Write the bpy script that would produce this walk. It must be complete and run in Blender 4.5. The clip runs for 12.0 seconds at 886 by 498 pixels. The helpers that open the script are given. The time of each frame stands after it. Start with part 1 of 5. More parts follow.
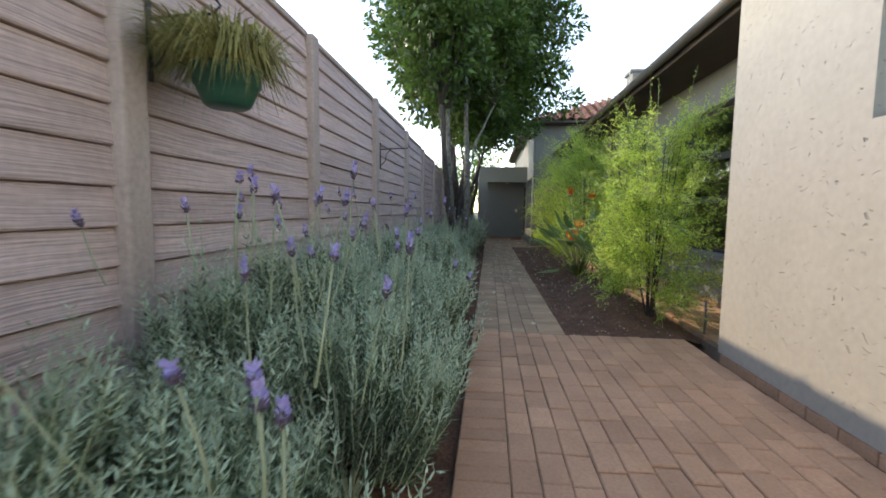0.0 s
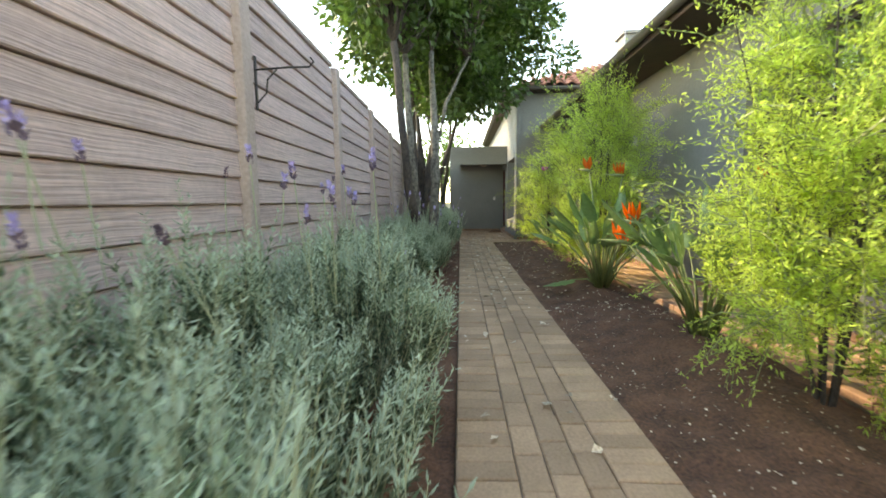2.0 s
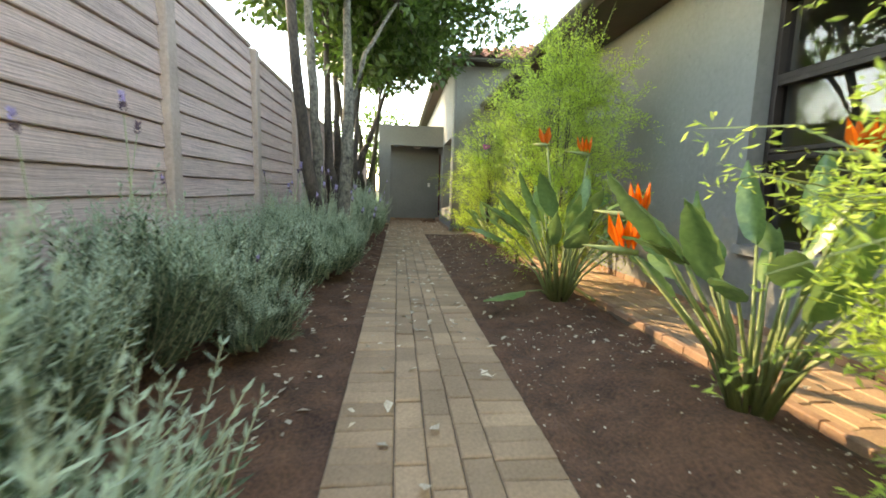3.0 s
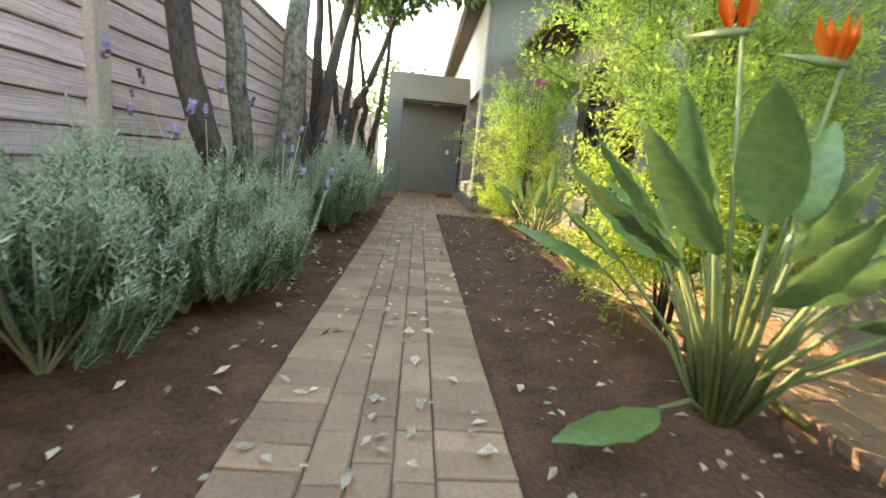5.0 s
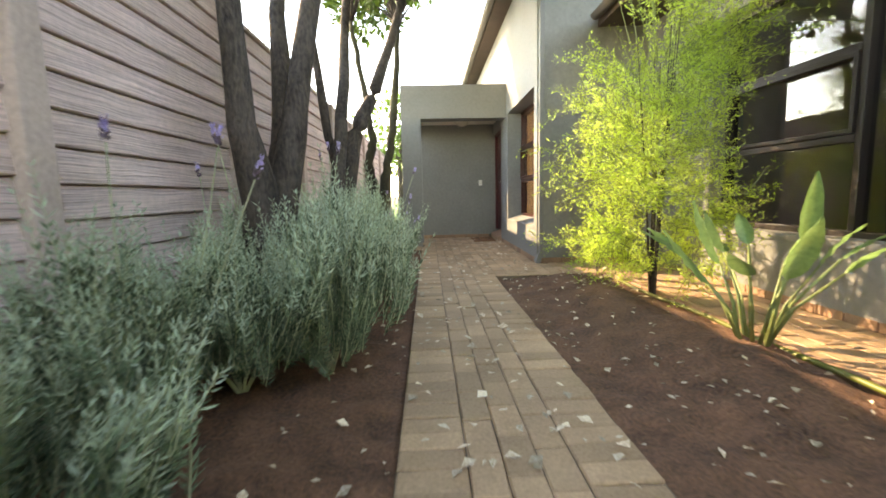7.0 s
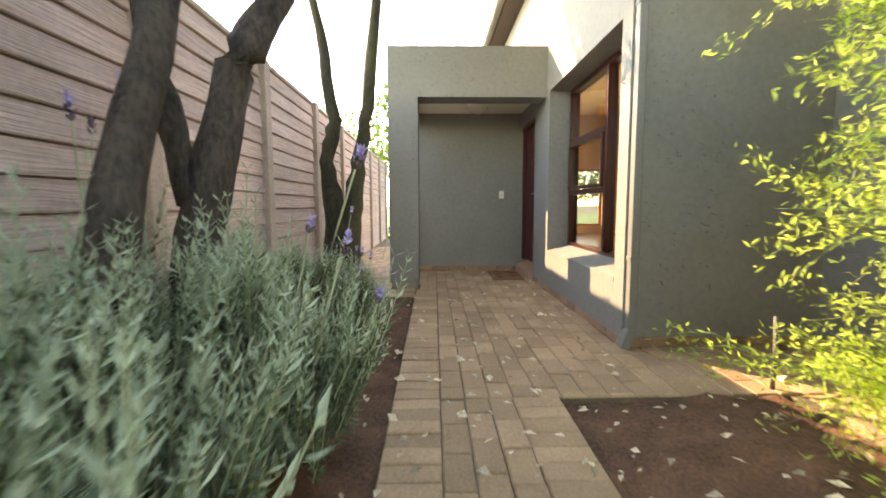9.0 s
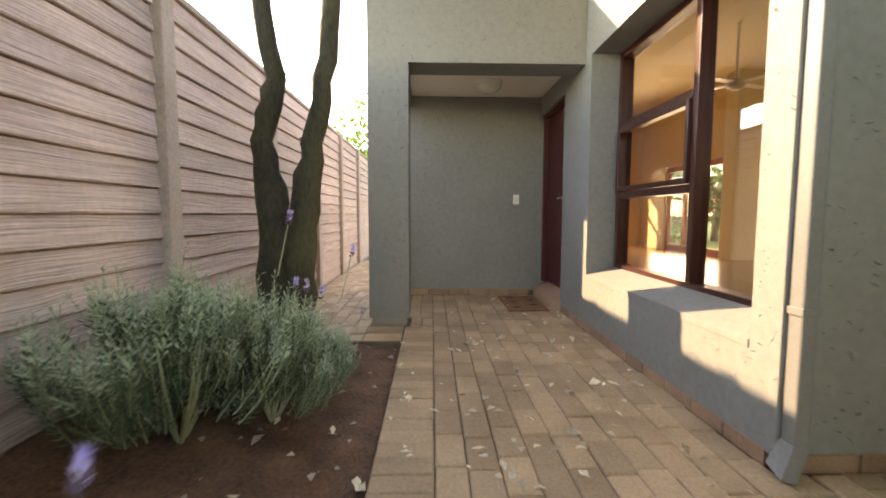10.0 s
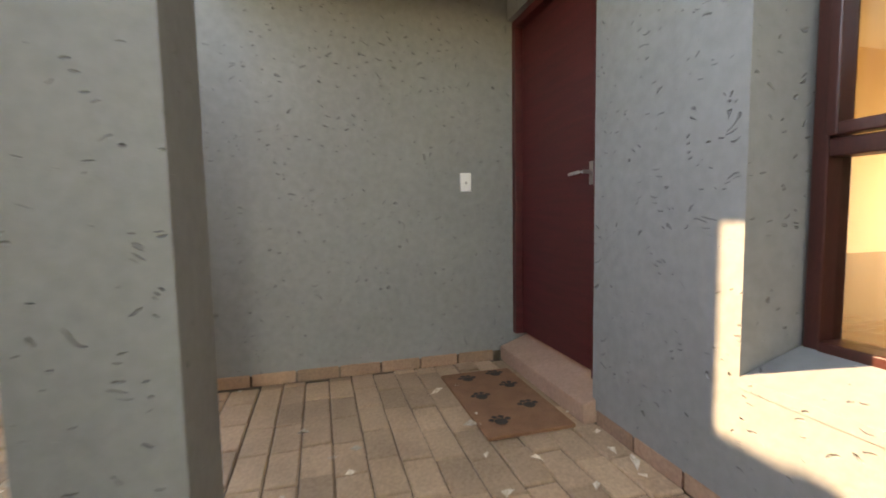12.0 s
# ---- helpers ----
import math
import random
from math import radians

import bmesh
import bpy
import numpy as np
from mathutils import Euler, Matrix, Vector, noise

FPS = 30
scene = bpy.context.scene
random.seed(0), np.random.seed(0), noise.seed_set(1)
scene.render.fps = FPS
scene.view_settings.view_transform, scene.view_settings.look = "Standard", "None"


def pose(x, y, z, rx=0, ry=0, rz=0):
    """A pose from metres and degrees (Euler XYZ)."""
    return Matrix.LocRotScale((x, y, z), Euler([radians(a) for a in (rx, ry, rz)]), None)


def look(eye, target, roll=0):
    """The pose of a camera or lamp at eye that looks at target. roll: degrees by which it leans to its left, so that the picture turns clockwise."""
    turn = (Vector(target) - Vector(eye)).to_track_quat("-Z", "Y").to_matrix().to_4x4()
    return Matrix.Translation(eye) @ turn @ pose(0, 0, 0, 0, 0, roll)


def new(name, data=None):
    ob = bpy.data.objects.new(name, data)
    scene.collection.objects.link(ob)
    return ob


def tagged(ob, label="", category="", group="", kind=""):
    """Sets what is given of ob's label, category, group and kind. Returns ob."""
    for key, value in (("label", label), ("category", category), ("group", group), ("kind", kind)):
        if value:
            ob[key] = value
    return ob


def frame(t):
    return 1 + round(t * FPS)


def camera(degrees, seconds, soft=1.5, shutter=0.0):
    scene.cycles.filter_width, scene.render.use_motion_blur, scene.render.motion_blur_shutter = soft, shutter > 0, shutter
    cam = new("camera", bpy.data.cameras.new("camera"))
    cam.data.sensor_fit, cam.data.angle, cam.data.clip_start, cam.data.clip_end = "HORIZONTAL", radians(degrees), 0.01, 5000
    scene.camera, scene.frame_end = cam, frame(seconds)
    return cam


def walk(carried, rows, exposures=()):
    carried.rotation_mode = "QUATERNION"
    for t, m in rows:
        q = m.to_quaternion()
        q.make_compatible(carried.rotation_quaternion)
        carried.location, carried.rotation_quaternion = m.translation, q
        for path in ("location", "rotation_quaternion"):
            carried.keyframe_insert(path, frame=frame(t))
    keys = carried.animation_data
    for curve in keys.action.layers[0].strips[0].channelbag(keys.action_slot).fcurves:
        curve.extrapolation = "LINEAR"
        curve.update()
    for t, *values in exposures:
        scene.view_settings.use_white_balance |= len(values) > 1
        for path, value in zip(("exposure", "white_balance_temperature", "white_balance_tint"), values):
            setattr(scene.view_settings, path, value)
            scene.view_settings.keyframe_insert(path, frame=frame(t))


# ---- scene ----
cam = camera(89.9, 12.0, soft=1.7, shutter=0.25)
PATH = [
    (0, (0.132, -1.337, 1.144), (-0.072, 0.644, 0.97), 0.7),
    (0.5, (0.073, -0.69, 1.085), (-0.112, 1.294, 0.914), -0.2),
    (1, (0.017, -0.015, 1.064), (-0.146, 1.97, 0.879), -0.4),
    (1.5, (0.024, 0.657, 1.085), (-0.123, 2.641, 0.885), -0.4),
    (2, (0.028, 1.337, 1.069), (-0.052, 3.325, 0.856), -0.6),
    (2.5, (0.105, 2.092, 1.042), (0.128, 4.077, 0.802), -0.1),
    (3, (0.248, 2.848, 0.992), (0.454, 4.82, 0.731), 1.6),
    (5, (0.501, 5.24, 0.885), (0.642, 7.198, 0.503), 5.4),
    (5.5, (0.321, 5.897, 0.911), (0.443, 7.866, 0.582), 3.2),
    (6, (0.205, 6.605, 0.931), (0.29, 8.58, 0.631), 0.6),
    (6.5, (0.149, 7.247, 0.93), (0.199, 9.229, 0.662), -0.8),
    (7, (0.135, 8.012, 0.922), (0.195, 9.996, 0.68), -1.3),
    (9, (0.22, 10.719, 1.005), (0.259, 12.709, 0.808), -0.2),
    (9.5, (0.237, 11.468, 1.015), (0.269, 13.46, 0.848), -0.1),
    (10, (0.235, 12.165, 0.982), (0.285, 14.159, 0.825), 0.2),
    (10.5, (0.207, 12.862, 0.974), (0.3, 14.853, 0.81), 0.1),
    (11, (0.228, 13.554, 0.996), (0.386, 15.54, 0.813), -0.2),
    (11.5, (0.242, 14.226, 0.994), (0.564, 16.191, 0.802), -0.6),
    (12, (0.357, 14.869, 0.974), (0.889, 16.789, 0.81), -1.0),
]
EXPOSURES = [(0, 2.15, 8500, 17), (1.0, 2.45, 9000, 17), (1.5, 2.8, 9900, 13), (3.0, 3.3, 11600, 12), (5.0, 3.75, 11000, 16), (7.0, 3.95, 12200, 19), (9.0, 4.0, 13000, 21), (10.0, 4.0, 13200, 24), (11.0, 4.25, 12000, 17), (12.0, 4.5, 12300, 25)]
walk(cam, [(t, look(eye, target, roll)) for t, eye, target, roll in PATH], EXPOSURES)

# ---- light ----
SUN_WAY = Vector((-1.0, 0.86, 0.715)).normalized()  # towards the sun: over the fence, ahead
world = bpy.data.worlds.new("sky")
scene.world = world
world.use_nodes = True
sky = world.node_tree.nodes.new("ShaderNodeTexSky")
sky.sky_type = "NISHITA"
sky.sun_disc = False
sky.sun_elevation = math.asin(SUN_WAY.z)
sky.sun_rotation = math.atan2(SUN_WAY.x, SUN_WAY.y)
sky.air_density, sky.dust_density = 1.0, 0.1
sky.ozone_density = 2.5
background = world.node_tree.nodes["Background"]
background.inputs["Strength"].default_value = 0.15
world.node_tree.links.new(sky.outputs[0], background.inputs["Color"])
sun = new("sun", bpy.data.lights.new("sun", "SUN"))
sun.data.energy, sun.data.angle, sun.data.color = 0.98, radians(0.6), (1.0, 0.93, 0.80)
sun.matrix_world = look(SUN_WAY * 30, (0, 0, 0))


# ---- materials ----
def material(name, colour, dark, rough=0.8, scale=8.0, fine=60.0, bump=0.25, stretch=(1, 1, 1), metal=0.0, island=0.0,
             objects=0.0, through_light=0.0, depth=0.01, stain=0.5):
    """A surface of two colours mixed by noise at two scales, with relief; it may vary by piece and let light through."""
    m = bpy.data.materials.new(name)
    m.use_nodes = True
    nt = m.node_tree
    n, link = nt.nodes, nt.links.new
    bsdf = n["Principled BSDF"]
    place = n.new("ShaderNodeTexCoord")
    mapped = n.new("ShaderNodeMapping")
    mapped.inputs["Scale"].default_value = stretch
    geo = n.new("ShaderNodeNewGeometry")
    link(geo.outputs["Position"], mapped.inputs["Vector"])
    big, small = n.new("ShaderNodeTexNoise"), n.new("ShaderNodeTexNoise")
    big.inputs["Scale"].default_value, big.inputs["Detail"].default_value = scale, 6
    small.inputs["Scale"].default_value, small.inputs["Detail"].default_value = fine, 4
    for t in (big, small):
        link(mapped.outputs[0], t.inputs["Vector"])
    both = n.new("ShaderNodeMath")
    both.operation = "MULTIPLY_ADD"
    both.inputs[1].default_value = stain
    link(big.outputs[0], both.inputs[0])
    half = n.new("ShaderNodeMath")
    half.operation = "MULTIPLY"
    half.inputs[1].default_value = 1 - stain
    link(small.outputs[0], half.inputs[0])
    link(half.outputs[0], both.inputs[2])
    ramp = n.new("ShaderNodeMapRange")
    ramp.inputs["From Min"].default_value, ramp.inputs["From Max"].default_value = 0.34, 0.66
    link(both.outputs[0], ramp.inputs["Value"])
    mix = n.new("ShaderNodeMix")
    mix.data_type = "RGBA"
    mix.inputs["A"].default_value, mix.inputs["B"].default_value = (*dark, 1), (*colour, 1)
    link(ramp.outputs[0], mix.inputs["Factor"])
    out = mix.outputs["Result"]
    for amount, socket in ((island, geo.outputs["Random Per Island"]), (objects, None)):
        if amount:
            if socket is None:
                socket = n.new("ShaderNodeObjectInfo").outputs["Random"]
            span = n.new("ShaderNodeMapRange")
            span.inputs["To Min"].default_value, span.inputs["To Max"].default_value = 1 - amount, 1 + amount
            link(socket, span.inputs["Value"])
            hsv = n.new("ShaderNodeHueSaturation")
            link(span.outputs[0], hsv.inputs["Value"])
            link(out, hsv.inputs["Color"])
            out = hsv.outputs[0]
    link(out, bsdf.inputs["Base Color"])
    bsdf.inputs["Roughness"].default_value, bsdf.inputs["Metallic"].default_value = rough, metal
    if bump:
        b = n.new("ShaderNodeBump")
        b.inputs["Strength"].default_value, b.inputs["Distance"].default_value = bump, depth
        link(both.outputs[0], b.inputs["Height"])
        link(b.outputs[0], bsdf.inputs["Normal"])
    if through_light:
        tr = n.new("ShaderNodeBsdfTranslucent")
        link(out, tr.inputs["Color"])
        mixer = n.new("ShaderNodeMixShader")
        mixer.inputs[0].default_value = through_light
        link(bsdf.outputs[0], mixer.inputs[1])
        link(tr.outputs[0], mixer.inputs[2])
        link(mixer.outputs[0], n["Material Output"].inputs["Surface"])
    return m


def plaster(name, colour, dark):
    """Scratched plaster: trowelled paint with short pits, mostly lying flat."""
    m = material(name, colour, dark, 0.75, 1.6, 22, 0.3, depth=0.02)
    nt = m.node_tree
    n, link = nt.nodes, nt.links.new
    bsdf = n["Principled BSDF"]
    geo = n.new("ShaderNodeNewGeometry")
    warp = n.new("ShaderNodeTexNoise")
    warp.inputs["Scale"].default_value, warp.inputs["Detail"].default_value = 5, 2
    link(geo.outputs["Position"], warp.inputs["Vector"])
    add = n.new("ShaderNodeVectorMath")
    add.operation = "MULTIPLY_ADD"
    add.inputs[1].default_value = (0.25, 0.25, 0.25)
    link(warp.outputs["Color"], add.inputs[0])
    link(geo.outputs["Position"], add.inputs[2])
    mp = n.new("ShaderNodeMapping")
    mp.inputs["Scale"].default_value = (18, 18, 64)
    link(add.outputs[0], mp.inputs["Vector"])
    cells = n.new("ShaderNodeTexVoronoi")
    cells.inputs["Scale"].default_value = 1.0
    link(mp.outputs[0], cells.inputs["Vector"])
    pit = n.new("ShaderNodeMapRange")
    pit.inputs["From Min"].default_value, pit.inputs["From Max"].default_value = 0.10, 0.24
    link(cells.outputs["Distance"], pit.inputs["Value"])
    few = n.new("ShaderNodeSeparateColor")
    link(cells.outputs["Color"], few.inputs[0])
    gate = n.new("ShaderNodeMath")
    gate.operation = "GREATER_THAN"
    gate.inputs[1].default_value = 0.30
    link(few.outputs[0], gate.inputs[0])
    keep = n.new("ShaderNodeMath")
    keep.operation = "MAXIMUM"
    link(pit.outputs[0], keep.inputs[0])
    link(gate.outputs[0], keep.inputs[1])
    bump = n.new("ShaderNodeBump")
    bump.inputs["Strength"].default_value, bump.inputs["Distance"].default_value = 0.85, 0.018
    link(keep.outputs[0], bump.inputs["Height"])
    old = bsdf.inputs["Normal"].links[0].from_socket
    link(old, bump.inputs["Normal"])
    link(bump.outputs[0], bsdf.inputs["Normal"])
    # Pits come out slightly darker than the plaster round them
    toned = n.new("ShaderNodeMix")
    toned.data_type, toned.blend_type = "RGBA", "MULTIPLY"
    toned.inputs["Factor"].default_value = 1
    tone = n.new("ShaderNodeMapRange")
    tone.inputs["To Min"].default_value = 0.87
    link(keep.outputs[0], tone.inputs["Value"])
    link(bsdf.inputs["Base Color"].links[0].from_socket, toned.inputs["A"])
    link(tone.outputs[0], toned.inputs["B"])
    link(toned.outputs["Result"], bsdf.inputs["Base Color"])
    return m


def glass(name, tint=(1, 1, 1), clear=0.9):
    m = bpy.data.materials.new(name)
    m.use_nodes = True
    n, link = m.node_tree.nodes, m.node_tree.links.new
    clearing, shine, mixer, fresnel = (n.new("ShaderNodeBsdfTransparent"), n.new("ShaderNodeBsdfGlossy"),
                                       n.new("ShaderNodeMixShader"), n.new("ShaderNodeLayerWeight"))
    clearing.inputs[0].default_value = (*[c * clear for c in tint], 1)
    shine.inputs["Roughness"].default_value = 0.01
    fresnel.inputs["Blend"].default_value = 0.5
    steep, gain = n.new("ShaderNodeMath"), n.new("ShaderNodeMath")
    steep.operation, gain.operation = "POWER", "MULTIPLY_ADD"
    steep.inputs[1].default_value, gain.inputs[1].default_value, gain.inputs[2].default_value = 3.5, 0.70, 0.05
    link(fresnel.outputs["Facing"], steep.inputs[0])
    link(steep.outputs[0], gain.inputs[0])
    link(gain.outputs[0], mixer.inputs[0])
    link(clearing.outputs[0], mixer.inputs[1])
    link(shine.outputs[0], mixer.inputs[2])
    link(mixer.outputs[0], n["Material Output"].inputs["Surface"])
    return m


def wood_grain_concrete(name):
    """Concrete cast in timber moulds: pale, pinkish, with wavy grain along the plank."""
    m = material(name, (0.68, 0.525, 0.485), (0.52, 0.40, 0.37), 0.85, 1.1, 30, 0.15, objects=0.10)
    n, link = m.node_tree.nodes, m.node_tree.links.new
    bsdf = n["Principled BSDF"]
    tc = n.new("ShaderNodeTexCoord")
    rnd = n.new("ShaderNodeObjectInfo")
    shift = n.new("ShaderNodeVectorMath")
    shift.operation = "MULTIPLY_ADD"
    shift.inputs[1].default_value = (13, 29, 7)
    link(rnd.outputs["Random"], shift.inputs[0])
    link(tc.outputs["Object"], shift.inputs[2])
    warp = n.new("ShaderNodeTexNoise")
    warp.inputs["Scale"].default_value, warp.inputs["Detail"].default_value = 2.0, 2
    link(shift.outputs[0], warp.inputs["Vector"])
    scaled = n.new("ShaderNodeVectorMath")
    scaled.operation = "MULTIPLY_ADD"
    scaled.inputs[1].default_value = (0, 0, 0.045)
    link(warp.outputs["Color"], scaled.inputs[0])
    link(shift.outputs[0], scaled.inputs[2])
    stretch = n.new("ShaderNodeMapping")
    stretch.inputs["Scale"].default_value = (1, 2.2, 120)
    link(scaled.outputs[0], stretch.inputs["Vector"])
    grain = n.new("ShaderNodeTexNoise")
    grain.inputs["Scale"].default_value, grain.inputs["Detail"].default_value = 1.0, 3
    link(stretch.outputs[0], grain.inputs["Vector"])
    bump = n.new("ShaderNodeBump")
    bump.inputs["Strength"].default_value, bump.inputs["Distance"].default_value = 0.75, 0.012
    link(grain.outputs[0], bump.inputs["Height"])
    link(bsdf.inputs["Normal"].links[0].from_socket, bump.inputs["Normal"])
    link(bump.outputs[0], bsdf.inputs["Normal"])
    # Grain tone: darker in the low lines, paler on the ridges
    tone = n.new("ShaderNodeMapRange")
    tone.inputs["From Min"].default_value, tone.inputs["From Max"].default_value = 0.30, 0.62
    tone.inputs["To Min"].default_value, tone.inputs["To Max"].default_value = 0.68, 1.12
    link(grain.outputs[0], tone.inputs["Value"])
    toned = n.new("ShaderNodeMix")
    toned.data_type, toned.blend_type = "RGBA", "MULTIPLY"
    toned.inputs["Factor"].default_value = 1
    link(bsdf.inputs["Base Color"].links[0].from_socket, toned.inputs["A"])
    link(tone.outputs[0], toned.inputs["B"])
    link(toned.outputs["Result"], bsdf.inputs["Base Color"])
    return m


M_WALL = plaster("grey_plaster", (0.245, 0.252, 0.240), (0.198, 0.204, 0.194))
M_WING = plaster("pale_plaster", (0.37, 0.355, 0.315), (0.31, 0.30, 0.265))
M_FENCE = wood_grain_concrete("moulded_concrete")
M_POST = material("post_concrete", (0.54, 0.44, 0.39), (0.37, 0.295, 0.26), 0.85, 2.5, 40, 0.3)
M_PAVER_RED = material("red_clay_paver", (0.60, 0.335, 0.20), (0.42, 0.225, 0.13), 0.72, 3.0, 70, 0.25, objects=0.14, island=0.1)
M_PAVER = material("clay_paver", (0.52, 0.34, 0.21), (0.32, 0.205, 0.125), 0.75, 3.0, 70, 0.3, objects=0.2, island=0.12)
M_JOINT = material("joint_sand", (0.21, 0.15, 0.105), (0.11, 0.08, 0.056), 0.95, 9, 90, 0.4)
M_SOIL = material("red_soil", (0.235, 0.112, 0.064), (0.06, 0.030, 0.02), 0.95, 5, 55, 0.9, depth=0.03)
M_GROUND = material("bare_ground", (0.16, 0.13, 0.08), (0.09, 0.09, 0.045), 0.95, 0.6, 20, 0.5)
M_BRICK = material("face_brick", (0.42, 0.25, 0.16), (0.28, 0.165, 0.11), 0.85, 6, 60, 0.35, objects=0.2)
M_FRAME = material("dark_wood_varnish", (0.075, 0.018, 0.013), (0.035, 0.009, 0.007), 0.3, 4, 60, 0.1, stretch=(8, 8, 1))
# Near-black, duller wood for the bedroom and wing windows
M_FRAME_DARK = material("near_black_wood", (0.028, 0.018, 0.015), (0.015, 0.010, 0.009), 0.5, 4, 60, 0.1, stretch=(8, 8, 1))
M_DOOR = material("red_mahogany", (0.105, 0.009, 0.009), (0.05, 0.005, 0.005), 0.55, 3, 45, 0.12, stretch=(1, 1, 9))
M_GLASS = glass("window_glass")
M_CEIL = material("ceiling_paint", (0.86, 0.83, 0.76), (0.82, 0.79, 0.72), 0.8, 2, 30, 0.05)
M_ROOM = material("room_paint", (0.74, 0.52, 0.27), (0.70, 0.48, 0.245), 0.75, 1.0, 25, 0.04)
M_ROOM_CREAM = material("cream_paint", (0.80, 0.68, 0.45), (0.77, 0.64, 0.42), 0.75, 1.0, 25, 0.04)
M_ROOMDARK = material("room_shade_and_base_paint", (0.30, 0.27, 0.23), (0.26, 0.23, 0.20), 0.8, 1.0, 25, 0.04)
M_FLOORWOOD = material("laminate_floor", (0.29, 0.16, 0.085), (0.21, 0.11, 0.055), 0.22, 2, 40, 0.03, stretch=(1, 6, 1))
M_SLIDER = material("orange_wood", (0.42, 0.12, 0.035), (0.32, 0.085, 0.025), 0.4, 4, 50, 0.1, stretch=(8, 8, 1))
M_BLACK = material("soot_black", (0.03, 0.028, 0.026), (0.015, 0.014, 0.013), 0.6, 6, 60, 0.1)
M_WHITE = material("white_plastic", (0.80, 0.78, 0.74), (0.74, 0.72, 0.68), 0.35, 3, 40, 0.02)
M_STEEL = material("worn_steel", (0.52, 0.50, 0.47), (0.40, 0.38, 0.35), 0.35, 8, 90, 0.1, metal=0.9)
# Wall grey taken darker, so the pipe's shaded side is in its colour
M_PIPE = material("shaded_pipe_paint", (0.20, 0.205, 0.20), (0.16, 0.165, 0.16), 0.5, 3, 60, 0.1)
M_POT = material("green_plastic", (0.014, 0.095, 0.062), (0.010, 0.07, 0.045), 0.38, 5, 60, 0.06)
M_TILE = material("terracotta_tile", (0.36, 0.155, 0.095), (0.22, 0.095, 0.065), 0.8, 2.5, 50, 0.3, objects=0.28)
M_ROOFDARK = material("dark_roof", (0.10, 0.065, 0.05), (0.06, 0.045, 0.036), 0.85, 2.5, 50, 0.3)
M_FASCIA = material("fascia_paint", (0.16, 0.15, 0.14), (0.12, 0.11, 0.10), 0.6, 3, 40, 0.1)
M_BARK = material("grey_bark", (0.105, 0.085, 0.07), (0.016, 0.013, 0.012), 0.9, 9, 55, 0.9, stretch=(1, 1, 0.45), depth=0.03)
M_BARK_PALE = material("lichened_bark", (0.25, 0.235, 0.19), (0.025, 0.022, 0.019), 0.9, 18, 50, 0.9, stretch=(1, 1, 0.6), depth=0.03, stain=0.5)
M_BARK_MOSS = material("mossy_dark_bark", (0.075, 0.072, 0.036), (0.012, 0.011, 0.010), 0.85, 4, 45, 0.9, stretch=(1, 1, 0.5), depth=0.03, stain=0.65)
M_TREE = material("tree_leaf", (0.085, 0.165, 0.030), (0.030, 0.075, 0.015), 0.45, 1.2, 12, 0, island=0.35, through_light=0.38)
M_FEATHER = material("feathery_leaf", (0.60, 0.76, 0.19), (0.42, 0.60, 0.11), 0.55, 2, 15, 0, island=0.28, through_light=0.6)
# Leaf colour kept dark for the shaded gaps; the silvery tips stay pale
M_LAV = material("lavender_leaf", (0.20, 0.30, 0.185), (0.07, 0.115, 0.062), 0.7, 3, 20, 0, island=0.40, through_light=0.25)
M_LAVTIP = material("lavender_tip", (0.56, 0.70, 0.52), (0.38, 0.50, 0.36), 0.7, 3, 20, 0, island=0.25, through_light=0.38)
M_LAVSTEM = material("lavender_stalk", (0.50, 0.55, 0.36), (0.36, 0.42, 0.26), 0.7, 5, 30, 0, through_light=0.15)
M_LAVFLOWER = material("lavender_bloom", (0.62, 0.56, 0.86), (0.44, 0.37, 0.66), 0.7, 20, 90, 0, island=0.2, through_light=0.3)
M_LAVBUD = material("lavender_bud", (0.20, 0.14, 0.20), (0.12, 0.09, 0.12), 0.8, 20, 90, 0, island=0.2)
M_STREL = material("paddle_leaf", (0.22, 0.36, 0.13), (0.12, 0.23, 0.08), 0.3, 5, 40, 0.12, objects=0.18, through_light=0.28)
M_STALK = material("leaf_stalk", (0.24, 0.30, 0.11), (0.15, 0.20, 0.075), 0.5, 5, 40, 0.1)
M_ORANGE = material("orange_petal", (0.90, 0.20, 0.012), (0.75, 0.13, 0.01), 0.5, 10, 50, 0, through_light=0.3)
M_PINK = material("pink_petal", (0.70, 0.10, 0.42), (0.55, 0.07, 0.32), 0.5, 10, 50, 0, through_light=0.3)
M_STRAW = material("dry_grass", (0.38, 0.36, 0.13), (0.25, 0.24, 0.08), 0.8, 8, 60, 0, island=0.35, through_light=0.25)
M_LITTER = material("dry_leaf", (0.76, 0.68, 0.54), (0.40, 0.28, 0.17), 0.8, 9, 80, 0, island=0.45)
M_MAT = material("coir_mat", (0.32, 0.15, 0.075), (0.21, 0.095, 0.05), 0.95, 12, 160, 0.7)
M_MATMARK = material("mat_print", (0.06, 0.04, 0.03), (0.04, 0.028, 0.022), 0.95, 12, 160, 0.6)
M_HOSE = material("garden_hose_skin", (0.13, 0.15, 0.03), (0.09, 0.105, 0.02), 0.5, 5, 60, 0.05)
M_LAWN = material("lawn", (0.16, 0.26, 0.045), (0.09, 0.17, 0.03), 0.9, 2, 60, 0.5)
M_OPAL = material("opal_glass", (0.78, 0.74, 0.66), (0.72, 0.68, 0.60), 0.25, 3, 30, 0)


# ---- building blocks ----
def mesh_of(name, bm, mat):
    me = bpy.data.meshes.new(name)
    bm.to_mesh(me)
    bm.free()
    me.materials.append(mat)
    return me


